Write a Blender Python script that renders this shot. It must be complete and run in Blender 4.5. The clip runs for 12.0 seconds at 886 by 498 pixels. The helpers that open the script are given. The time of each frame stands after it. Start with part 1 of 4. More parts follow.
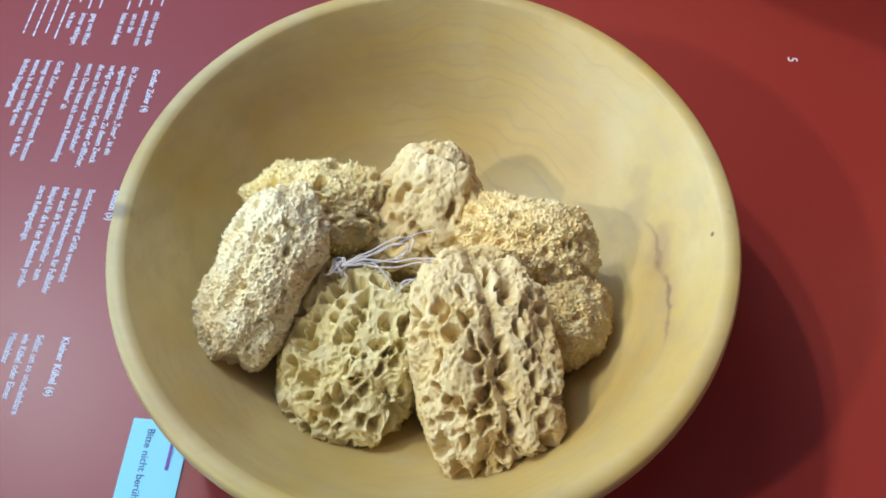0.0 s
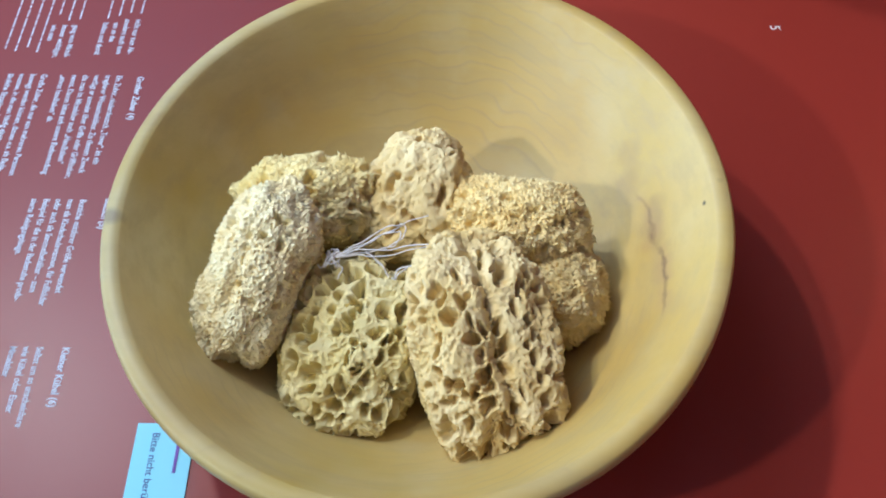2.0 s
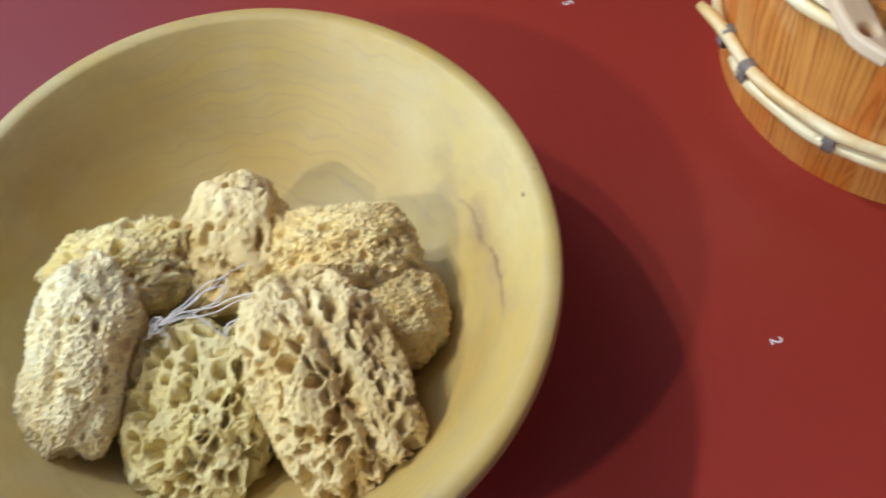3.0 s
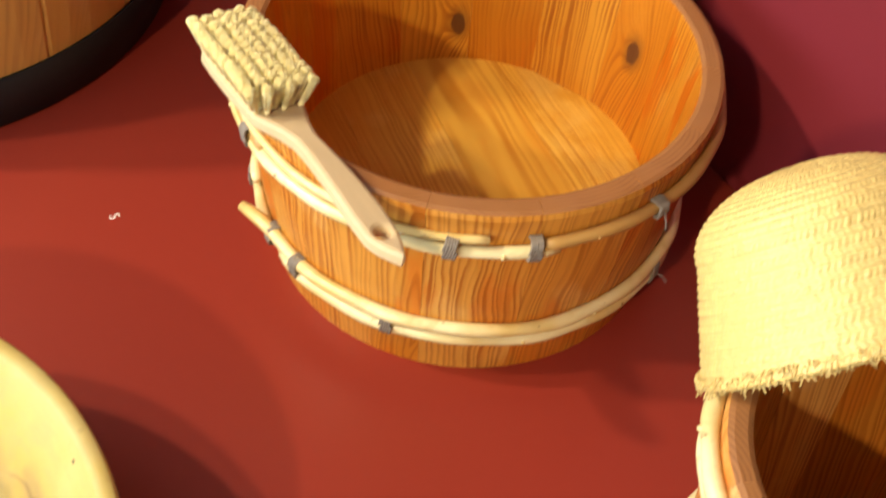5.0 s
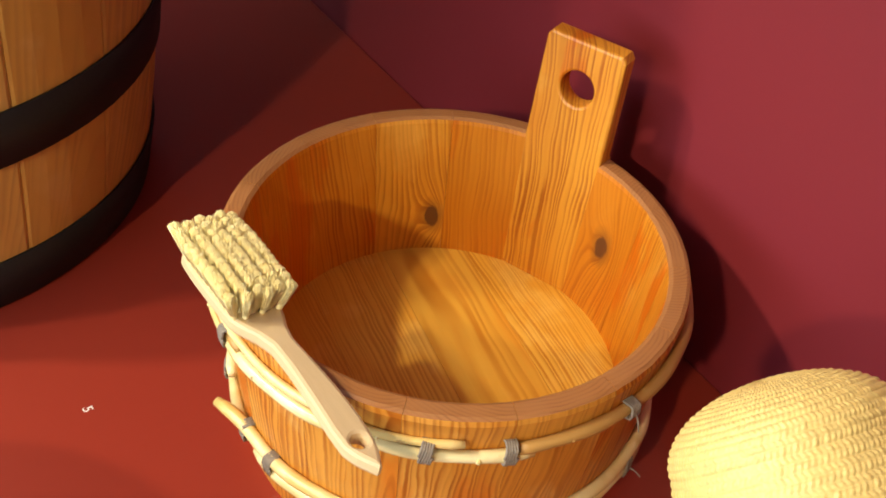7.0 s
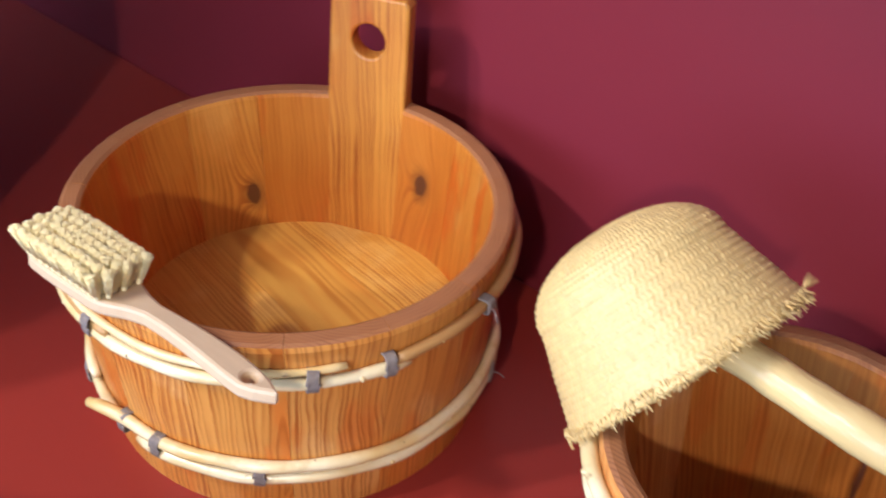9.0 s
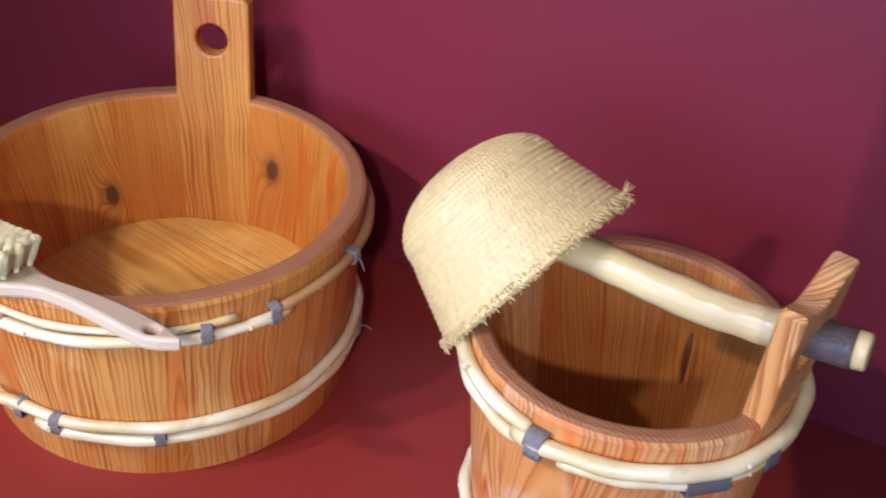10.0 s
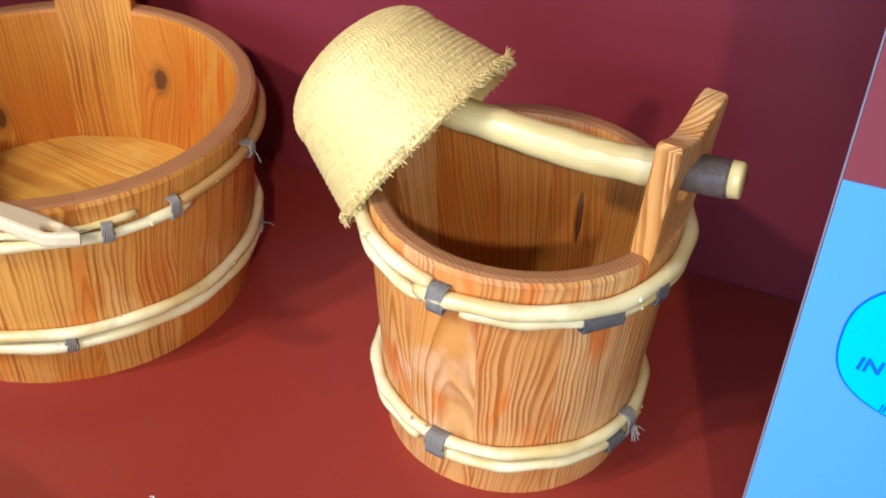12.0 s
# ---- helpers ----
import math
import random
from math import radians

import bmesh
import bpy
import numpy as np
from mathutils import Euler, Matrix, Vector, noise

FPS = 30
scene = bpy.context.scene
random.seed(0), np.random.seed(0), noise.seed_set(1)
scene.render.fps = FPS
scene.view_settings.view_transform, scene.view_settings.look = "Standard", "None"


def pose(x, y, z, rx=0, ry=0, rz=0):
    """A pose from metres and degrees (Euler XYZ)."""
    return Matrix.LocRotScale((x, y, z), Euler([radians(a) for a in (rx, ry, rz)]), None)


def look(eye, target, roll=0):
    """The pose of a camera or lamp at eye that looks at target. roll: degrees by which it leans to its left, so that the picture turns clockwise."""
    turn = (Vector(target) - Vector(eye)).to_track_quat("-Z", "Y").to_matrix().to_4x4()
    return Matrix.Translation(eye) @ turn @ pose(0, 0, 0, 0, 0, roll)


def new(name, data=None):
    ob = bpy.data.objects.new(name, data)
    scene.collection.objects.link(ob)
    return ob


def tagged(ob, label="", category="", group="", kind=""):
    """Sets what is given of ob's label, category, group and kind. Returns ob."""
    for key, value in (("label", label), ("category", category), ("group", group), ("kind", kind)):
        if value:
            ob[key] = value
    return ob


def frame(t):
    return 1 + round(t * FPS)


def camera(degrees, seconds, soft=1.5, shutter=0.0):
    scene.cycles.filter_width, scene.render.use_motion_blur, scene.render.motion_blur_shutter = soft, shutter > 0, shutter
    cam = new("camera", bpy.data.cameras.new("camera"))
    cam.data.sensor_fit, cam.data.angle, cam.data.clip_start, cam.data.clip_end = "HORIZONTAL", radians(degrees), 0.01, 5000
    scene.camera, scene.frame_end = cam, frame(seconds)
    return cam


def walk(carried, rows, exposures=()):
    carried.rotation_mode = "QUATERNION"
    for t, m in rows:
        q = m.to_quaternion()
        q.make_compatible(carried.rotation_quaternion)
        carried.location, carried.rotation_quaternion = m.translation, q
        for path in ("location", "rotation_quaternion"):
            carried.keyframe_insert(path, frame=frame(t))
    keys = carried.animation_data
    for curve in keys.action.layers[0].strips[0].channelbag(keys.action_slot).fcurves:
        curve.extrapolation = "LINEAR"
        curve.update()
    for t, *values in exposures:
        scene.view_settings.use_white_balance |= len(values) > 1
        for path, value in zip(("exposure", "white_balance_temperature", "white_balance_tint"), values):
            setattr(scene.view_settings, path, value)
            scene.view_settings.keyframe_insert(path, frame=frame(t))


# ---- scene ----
cam = camera(43.9, 12.0, soft=1.8, shutter=0.4)
PATH = [
    (0, (0.14, 0.121, 0.585), (0.008, 1.28, -1.04), 2.0),
    (0.5, (0.14, 0.119, 0.584), (0.003, 1.276, -1.042), 2.0),
    (1, (0.139, 0.119, 0.583), (0.005, 1.275, -1.044), 1.6),
    (1.5, (0.141, 0.118, 0.582), (0.007, 1.275, -1.044), 1.2),
    (2, (0.144, 0.115, 0.58), (0.013, 1.274, -1.045), -1.5),
    (2.5, (0.152, 0.124, 0.575), (0.086, 1.29, -1.048), -4.6),
    (3, (0.172, 0.135, 0.572), (0.263, 1.294, -1.055), -4.1),
    (3.2, (0.18, 0.14, 0.572), (0.331, 1.289, -1.059), -3.6),
    (4.8, (0.246, 0.171, 0.592), (0.893, 1.289, -0.935), 4.5),
    (5, (0.249, 0.174, 0.6), (0.956, 1.3, -0.894), 5.9),
    (5.5, (0.252, 0.187, 0.621), (1.026, 1.372, -0.792), 7.4),
    (6, (0.255, 0.188, 0.635), (1.042, 1.418, -0.732), 6.5),
    (6.5, (0.256, 0.187, 0.636), (1.071, 1.448, -0.685), 6.7),
    (6.7, (0.254, 0.188, 0.634), (1.078, 1.455, -0.675), 6.7),
    (8.3, (0.237, 0.193, 0.62), (1.14, 1.431, -0.666), 3.8),
    (8.5, (0.231, 0.182, 0.614), (1.178, 1.399, -0.66), 3.3),
    (9, (0.178, 0.15, 0.606), (1.34, 1.222, -0.619), 3.2),
    (9.5, (0.115, 0.129, 0.603), (1.437, 1.055, -0.577), 3.7),
    (10, (0.076, 0.108, 0.603), (1.484, 0.951, -0.539), 3.8),
    (10.5, (0.067, 0.084, 0.599), (1.549, 0.831, -0.517), 3.4),
    (11, (0.054, 0.069, 0.588), (1.563, 0.724, -0.549), 3.8),
    (11.5, (0.044, 0.075, 0.579), (1.507, 0.738, -0.612), 3.2),
    (12, (0.046, 0.078, 0.578), (1.482, 0.748, -0.642), 2.4),
]
S = 1.25  # metres to one unit of the plan: all shapes below are drawn in plan units
EXPOSURES = [(0, -0.69, 5080, 8), (2.0, -0.73, 5030, 8), (3.2, -0.73, 5350, 7), (5, -0.17, 7300, 6), (6.7, -0.19, 7500, 6), (8.5, -0.24, 6050, 18), (9.0, -0.31, 5450, 21), (9.5, -0.48, 5000, 25), (10.5, -0.42, 4850, 19), (11.2, -0.28, 5200, 9), (12, -0.24, 5350, 6)]
walk(cam, [(t, look(Vector(eye) * S, Vector(target) * S, roll)) for t, eye, target, roll in PATH], EXPOSURES)

# ---- light ----
WALL_TURN = math.degrees(math.atan(0.0665))  # the table and its back wall stand askew to the axes


def lamp(name, kind, eye, target, power, colour, **more):
    data = bpy.data.lights.new(name, kind)
    data.energy, data.color = power, colour
    if kind == "SPOT":
        data.spot_size, data.spot_blend = radians(more["cone"]), more["blend"]
        data.shadow_soft_size = more["size"]
    else:
        data.shape, data.size, data.size_y = "RECTANGLE", more["size"], more["high"]
    ob = new(name, data)
    ob.matrix_world = look(Vector(eye) * S, Vector(target) * S)
    return ob


world = bpy.data.worlds.new("room_air")
world.use_nodes = True
world.node_tree.nodes["Background"].inputs[0].default_value = (0.8, 0.85, 1.0, 1)
world.node_tree.nodes["Background"].inputs[1].default_value = 0.04
scene.world = world

lamp("ceiling_spot_a", "SPOT", (-0.94, 1.24, 1.72), (0.30, 0.60, 0), 165, (1.0, 0.87, 0.66), cone=38, blend=0.5, size=0.05)
lamp("ceiling_spot_b", "SPOT", (-1.08, 0.92, 1.72), (0.46, 0.60, 0.1), 150, (1.0, 0.82, 0.55), cone=27, blend=0.8, size=0.06)
lamp("ceiling_spot_c", "SPOT", (-1.60, -0.75, 1.72), (0.70, 0.62, 0.1), 300, (1.0, 0.82, 0.52), cone=26, blend=0.7, size=0.07)
lamp("window_daylight", "AREA", (-2.35, 0.35, 0.85), (0.3, 0.45, 0.1), 155, (0.62, 0.79, 1.0), size=3.4, high=1.5)
lamp("ceiling_light_panel", "AREA", (-0.85, 1.55, 1.745), (-0.85, 1.5501, 0.0), 46, (0.58, 0.74, 1.0), size=1.4, high=2.0)

# ---- helpers for shapes ----


def link_mesh(name, bm, material, parent=None, label="", at=None, smooth=True, keep=False):
    me = bpy.data.meshes.new(name)
    if smooth:
        for f in bm.faces:
            f.smooth = True
    bm.to_mesh(me)
    bm.free()
    if not keep:
        me.transform(Matrix.Scale(S, 4))
    for m in material if isinstance(material, (list, tuple)) else [material]:
        me.materials.append(m)
    ob = new(name, me)
    if parent:
        ob.parent = parent
    if at is not None:
        ob.matrix_basis = scaled(at)
    if label:
        ob["label"] = label
    return ob


def scaled(m):
    m = m.copy()
    m.translation = m.translation * S
    return m


def part(name, bm, material, parent, label="", at=None, smooth=True):
    return link_mesh(name, bm, material, parent, label, at, smooth)


def share(name, mesh, parent, at, label=""):
    ob = new(name, mesh)
    ob.parent = parent
    ob.matrix_basis = scaled(at)
    if label:
        ob["label"] = label
    return ob


def base(name, at, label, category, group="", kind=""):
    ob = new(name)
    ob.empty_display_size = 0.05
    ob.matrix_basis = scaled(at)
    return tagged(ob, label, category, group, kind)


def add_grid(bm, rows, close_u=False, close_v=False):
    """Faces over a grid of points: rows[v][u]."""
    vs = [[bm.verts.new(p) for p in row] for row in rows]
    nv, nu = len(vs), len(vs[0])
    for v in range(nv if close_v else nv - 1):
        for u in range(nu if close_u else nu - 1):
            a, b = vs[v][u], vs[v][(u + 1) % nu]
            c, d = vs[(v + 1) % nv][(u + 1) % nu], vs[(v + 1) % nv][u]
            bm.faces.new((a, b, c, d))
    return vs


def swept(profile, angles, round_all=False):
    """A ring segment: the (r, z) profile, closed, turned through the angles."""
    bm = bmesh.new()
    rows = [[(r * math.cos(a), r * math.sin(a), z) for r, z in profile] for a in angles]
    vs = add_grid(bm, rows, close_u=True, close_v=round_all)
    if not round_all:
        bm.faces.new(vs[0])
        bm.faces.new(vs[-1][::-1])
    bmesh.ops.recalc_face_normals(bm, faces=bm.faces)
    return bm


def box(bm, x0, x1, y0, y1, z0, z1, bevel=0.0, segments=2):
    made = bmesh.ops.create_cube(bm, size=1)["verts"]
    for v in made:
        v.co = Vector((x0 + (v.co.x + 0.5) * (x1 - x0), y0 + (v.co.y + 0.5) * (y1 - y0), z0 + (v.co.z + 0.5) * (z1 - z0)))
    if bevel:
        edges = list({e for v in made for e in v.link_edges})
        bmesh.ops.bevel(bm, geom=edges, offset=bevel, segments=segments, affect="EDGES", profile=0.5)
    return bm


def tube(bm, path, radii, sides=8, caps=True):
    """A round rod along a path of points."""
    path = [Vector(p) for p in path]
    rows, n = [], len(path)
    ref = Vector((0.12, 0.05, 1)).normalized()
    for i, p in enumerate(path):
        way = (path[min(i + 1, n - 1)] - path[max(i - 1, 0)]).normalized()
        if abs(way.dot(ref)) > 0.95:
            ref = Vector((1, 0.1, 0)).normalized()
        a = way.cross(ref).normalized()
        b = way.cross(a)
        r = radii[i] if isinstance(radii, (list, tuple)) else radii
        rows.append([p + r * (math.cos(k * math.tau / sides) * a + math.sin(k * math.tau / sides) * b) for k in range(sides)])
    vs = add_grid(bm, rows, close_u=True)
    if caps:
        bm.faces.new(vs[0][::-1])
        bm.faces.new(vs[-1])
    return bm


def jitter(seed):
    return random.Random(seed)


# ---- materials ----
class Nodes:
    def __init__(self, name):
        self.mat = bpy.data.materials.new(name)
        self.mat.use_nodes = True
        self.tree = self.mat.node_tree
        self.bsdf = self.tree.nodes["Principled BSDF"]

    def add(self, kind, **settings):
        n = self.tree.nodes.new(kind)
        for k, v in settings.items():
            if k == "operation":
                n.operation = v
            elif k == "blend_type":
                n.blend_type = v
            elif k == "noise_dimensions":
                n.noise_dimensions = v
            elif k == "feature":
                n.feature = v
            elif k == "data_type":
                n.data_type = v
        return n

    def put(self, socket, value):
        if isinstance(value, bpy.types.NodeSocket):
            self.tree.links.new(value, socket)
        else:
            socket.default_value = value

    def math(self, op, a, b=0.0, c=0.0):
        n = self.add("ShaderNodeMath", operation=op)
        for s, v in zip(n.inputs, (a, b, c)):
            self.put(s, v)
        return n.outputs[0]

    def vec(self, op, a, b=(0, 0, 0)):
        n = self.add("ShaderNodeVectorMath", operation=op)
        self.put(n.inputs[0], a)
        self.put(n.inputs[1], b)
        return n.outputs[0]

    def coords(self):
        return self.add("ShaderNodeTexCoord").outputs["Object"]

    def random(self):
        return self.add("ShaderNodeObjectInfo").outputs["Random"]

    def xyz(self, v):
        n = self.add("ShaderNodeSeparateXYZ")
        self.put(n.inputs[0], v)
        return n.outputs

    def joined(self, x, y, z):
        n = self.add("ShaderNodeCombineXYZ")
        for s, v in zip(n.inputs, (x, y, z)):
            self.put(s, v)
        return n.outputs[0]

    def noise(self, v, scale, detail=3.0, rough=0.55, distort=0.0):
        n = self.add("ShaderNodeTexNoise")
        self.put(n.inputs["Vector"], v)
        for k, x in (("Scale", scale), ("Detail", detail), ("Roughness", rough), ("Distortion", distort)):
            self.put(n.inputs[k], x)
        return n.outputs[0]

    def ramp(self, f, stops):
        n = self.add("ShaderNodeValToRGB")
        el = n.color_ramp.elements
        while len(el) < len(stops):
            el.new(0.5)
        for e, (p, c) in zip(el, stops):
            e.position = p
            e.color = (*c, 1) if len(c) == 3 else c
        self.put(n.inputs[0], f)
        return n.outputs[0]

    def mix(self, f, a, b, how="MIX"):
        n = self.add("ShaderNodeMix", data_type="RGBA", blend_type=how)
        self.put(n.inputs[0], f)
        for s, v in ((n.inputs[6], a), (n.inputs[7], b)):
            self.put(s, (*v, 1) if isinstance(v, tuple) and len(v) == 3 else v)
        return n.outputs[2]

    def bump(self, height, strength, distance):
        n = self.add("ShaderNodeBump")
        self.put(n.inputs["Height"], height)
        n.inputs["Strength"].default_value, n.inputs["Distance"].default_value = strength, distance
        self.tree.links.new(n.outputs[0], self.bsdf.inputs["Normal"])

    def done(self, colour, rough=0.5, spec=0.5, metal=0.0):
        self.put(self.bsdf.inputs["Base Color"], (*colour, 1) if isinstance(colour, tuple) and len(colour) == 3 else colour)
        self.put(self.bsdf.inputs["Roughness"], rough)
        self.bsdf.inputs["Specular IOR Level"].default_value = spec
        self.bsdf.inputs["Metallic"].default_value = metal
        return self.mat


def pine(name, light, mid, dark, radius, spacing=0.006, rough=0.42, knots=(), wavy=0.010, flat=False, slope=0.02, deep=0.022, side=(0.030, 0.075), stained=0.3, lines=0.8):
    """Oiled softwood: growth rings of uneven width cut by the board's face. The board lies at that distance from its object's axis, along x; z is up."""
    n = Nodes(name)
    x, y, z = n.xyz(n.coords())
    if flat:
        x, y, z = z, x, y
    rnd = n.random()
    r2 = n.math("FRACT", n.math("MULTIPLY", rnd, 7.31))
    r3 = n.math("FRACT", n.math("MULTIPLY", rnd, 23.7))
    r4 = n.math("FRACT", n.math("MULTIPLY", rnd, 51.7))
    shift = n.math("MULTIPLY", rnd, 40.0)

    def cloud(fy, fz, detail=3.0, scale=1.0):
        return n.noise(n.joined(n.math("ADD", n.math("MULTIPLY", y, fy), shift), n.math("MULTIPLY", x, 9.0), n.math("MULTIPLY", z, fz)), scale, detail, 0.55)

    slow, fine = cloud(9.0, 6.0, 2.0), cloud(60.0, 26.0)
    sway = n.math("MULTIPLY", n.math("SUBTRACT", slow, 0.5), wavy * 2.4)
    sway = n.math("ADD", sway, n.math("MULTIPLY", n.math("SUBTRACT", fine, 0.5), wavy * 0.35))
    yy = n.math("ADD", n.math("SUBTRACT", y, n.math("MULTIPLY_ADD", r2, side[1], side[0])), sway)
    depth = n.math("ADD", n.math("SUBTRACT", x, radius), n.math("MULTIPLY_ADD", r3, 0.045, deep))
    ring = n.math("SQRT", n.math("ADD", n.math("MULTIPLY", yy, yy), n.math("MULTIPLY", depth, depth)))
    ring = n.math("ADD", ring, n.math("MULTIPLY", z, n.math("MULTIPLY", n.math("SUBTRACT", r3, 0.5), slope * 2)))
    spot = None
    for ky, kz, size in knots:
        dy, dz = n.math("SUBTRACT", y, ky), n.math("MULTIPLY", n.math("SUBTRACT", z, kz), 0.62)
        d = n.math("SQRT", n.math("ADD", n.math("MULTIPLY", dy, dy), n.math("MULTIPLY", dz, dz)))
        pull = n.math("DIVIDE", size * size * 1.9, n.math("ADD", d, size * 0.5))
        ring = n.math("SUBTRACT", ring, pull)
        s = n.ramp(n.math("ADD", n.math("DIVIDE", d, size), n.math("MULTIPLY", n.math("SUBTRACT", fine, 0.5), 0.6)),
                   [(0.0, (1, 1, 1)), (0.40, (1, 1, 1)), (0.52, (0.5, 0.5, 0.5)), (1.0, (0, 0, 0))])
        spot = s if spot is None else n.math("MAXIMUM", spot, s)
    # uneven rings: a slow one-way stretch of the ring count, then saw-shaped late wood
    count = n.math("DIVIDE", ring, spacing)
    uneven = n.noise(n.joined(n.math("MULTIPLY", count, 0.42), shift, n.math("MULTIPLY", z, 2.0)), 1.0, 2.0, 0.6)
    count = n.math("ADD", count, n.math("MULTIPLY", uneven, 3.4))
    phase = n.math("FRACT", count)
    width = n.noise(n.joined(n.math("MULTIPLY", count, 0.9), n.math("ADD", shift, 7.0), n.math("MULTIPLY", z, 5.0)), 1.0, 3.0, 0.6)
    late = n.ramp(phase, [(0.0, (0.25, 0.25, 0.25)), (0.12, (0, 0, 0)), (0.40, (0.12, 0.12, 0.12)), (0.72, (0.90, 0.90, 0.90)), (0.90, (1, 1, 1)), (1.0, (0.25, 0.25, 0.25))])
    late = n.math("MULTIPLY", late, n.ramp(width, [(0.34, (0.25, 0.25, 0.25)), (0.54, (1, 1, 1))]))
    fade = n.ramp(cloud(16.0, 7.0, 2.0), [(0.36, (0.40, 0.40, 0.40)), (0.54, (1, 1, 1))])
    late = n.math("MULTIPLY", n.math("MULTIPLY", late, fade), n.math("MULTIPLY_ADD", r3, 0.55, lines * 0.75))
    late = n.math("MINIMUM", late, 1.0)
    col = n.mix(late, light, dark)
    tone = cloud(7.0, 4.0)
    col = n.mix(n.ramp(tone, [(0.40, (0, 0, 0)), (0.60, (0.8, 0.8, 0.8))]), col, mid)
    worn = n.ramp(cloud(11.0, 9.0, 4.0, 1.4), [(0.56, (0, 0, 0)), (0.66, (0.55, 0.55, 0.55))])
    col = n.mix(worn, col, (min(1.0, light[0] * 1.08), light[1] * 1.22, light[2] * 1.9))
    col = n.mix(n.math("MULTIPLY", r4, 0.68), col, (mid[0] * 0.84, mid[1] * 0.72, mid[2] * 0.6))
    col = n.mix(n.math("MULTIPLY", r2, 0.18), col, (light[0], light[1] * 1.12, light[2] * 1.5))
    stain = cloud(24.0, 8.0)
    col = n.mix(n.ramp(stain, [(0.54, (0, 0, 0)), (0.64, (stained, stained, stained))]), col, (mid[0] * 1.0, mid[1] * 0.62, mid[2] * 0.45))
    col = n.mix(n.math("MULTIPLY", late, 0.62), col, dark)
    fibre = n.noise(n.joined(n.math("MULTIPLY", y, 700.0), n.math("MULTIPLY", x, 700.0), n.math("MULTIPLY", z, 22.0)), 1.0, 2.0)
    col = n.mix(n.math("MULTIPLY", fibre, 0.20), col, tuple(c * 0.6 for c in mid))
    if spot is not None:
        col = n.mix(n.math("MULTIPLY", spot, 0.92), col, (0.085, 0.028, 0.012))
    n.bump(n.math("ADD", n.math("MULTIPLY", late, 0.5), n.math("MULTIPLY", fibre, 0.5)), 0.16, 0.0005)
    return n.done(col, n.math("MULTIPLY_ADD", tone, 0.25, rough - 0.14), 0.45)


def painted(name, colour, rough=0.5, grain=900.0, vary=0.08, bump=0.15):
    """A board with a matt printed or painted face, with faint scuffs."""
    n = Nodes(name)
    co = n.coords()
    big = n.noise(co, 3.0, 4.0)
    small = n.noise(co, grain, 2.0)
    col = n.mix(n.math("MULTIPLY", big, vary * 2), colour, tuple(c * 0.8 for c in colour))
    col = n.mix(n.math("MULTIPLY", small, vary), col, tuple(min(1, c * 1.25 + 0.004) for c in colour))
    scuff = n.ramp(n.noise(co, 14.0, 5.0, 0.65), [(0.0, (0, 0, 0)), (0.62, (0, 0, 0)), (0.75, (1, 1, 1))])
    n.bump(small, bump, 0.0002)
    return n.done(col, n.math("MULTIPLY_ADD", scuff, 0.08, rough), 0.35)


def plain(name, colour, rough=0.6, scale=60.0, vary=0.25, spec=0.4, stretch=(1, 1, 1), bump=0.3, size=0.0006, metal=0.0):
    n = Nodes(name)
    co = n.vec("MULTIPLY", n.coords(), stretch)
    co = n.vec("ADD", co, n.joined(n.math("MULTIPLY", n.random(), 30.0), 0.0, 0.0))
    a, b = n.noise(co, scale, 4.0), n.noise(co, scale * 8, 2.0)
    col = n.mix(a, tuple(c * (1 - vary) for c in colour), tuple(min(1.0, c * (1 + vary)) for c in colour))
    col = n.mix(n.math("MULTIPLY", b, 0.3), col, tuple(c * 0.7 for c in colour))
    n.bump(n.math("ADD", a, b), bump, size)
    return n.done(col, rough, spec, metal)


RED = painted("red_laminate", (0.27, 0.032, 0.021), 0.36)
RED_WALL = painted("red_wall_paint", (0.195, 0.022, 0.032), 0.38)
ROOM = painted("grey_room_paint", (0.66, 0.62, 0.57), 0.8, 200)
FLOOR = painted("grey_floor", (0.32, 0.30, 0.28), 0.6, 200)
TUB_TONES = ((0.78, 0.405, 0.085), (0.65, 0.240, 0.022), (0.29, 0.060, 0.005), 0.19)
TUB_INSIDE = ((0.70, 0.315, 0.040), (0.58, 0.185, 0.011), (0.31, 0.068, 0.005), 0.19)
TUB_WOOD = pine("orange_oiled_pine", *TUB_TONES, 0.0052, wavy=0.0125, deep=0.010, lines=1.25, stained=0.6)
TUB_INNER = pine("orange_pine_inside", *TUB_INSIDE, 0.0046, wavy=0.0095, deep=0.014, lines=0.75, stained=0.9)
TUB_KNOT_A = pine("orange_pine_knotted", *TUB_INSIDE, 0.0046, knots=[(-0.023, 0.096, 0.0145)], wavy=0.0095, deep=0.014, lines=0.85, stained=0.7)
TUB_KNOT_B = pine("orange_pine_knotted_high", *TUB_INSIDE, 0.0046, knots=[(0.003, 0.134, 0.0155)], wavy=0.0095, deep=0.014, lines=0.95, stained=0.4)
TUB_FLOOR = pine("orange_pine_floor", (0.80, 0.475, 0.085), (0.72, 0.35, 0.042), (0.48, 0.17, 0.016), 0.0, 0.0030, wavy=0.007, flat=True, slope=0.02, deep=0.02, side=(-0.01, 0.08), stained=0.2, lines=0.75)
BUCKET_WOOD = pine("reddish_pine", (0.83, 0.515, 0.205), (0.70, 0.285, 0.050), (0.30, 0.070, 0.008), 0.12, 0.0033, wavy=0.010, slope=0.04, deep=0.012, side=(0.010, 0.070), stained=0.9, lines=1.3)
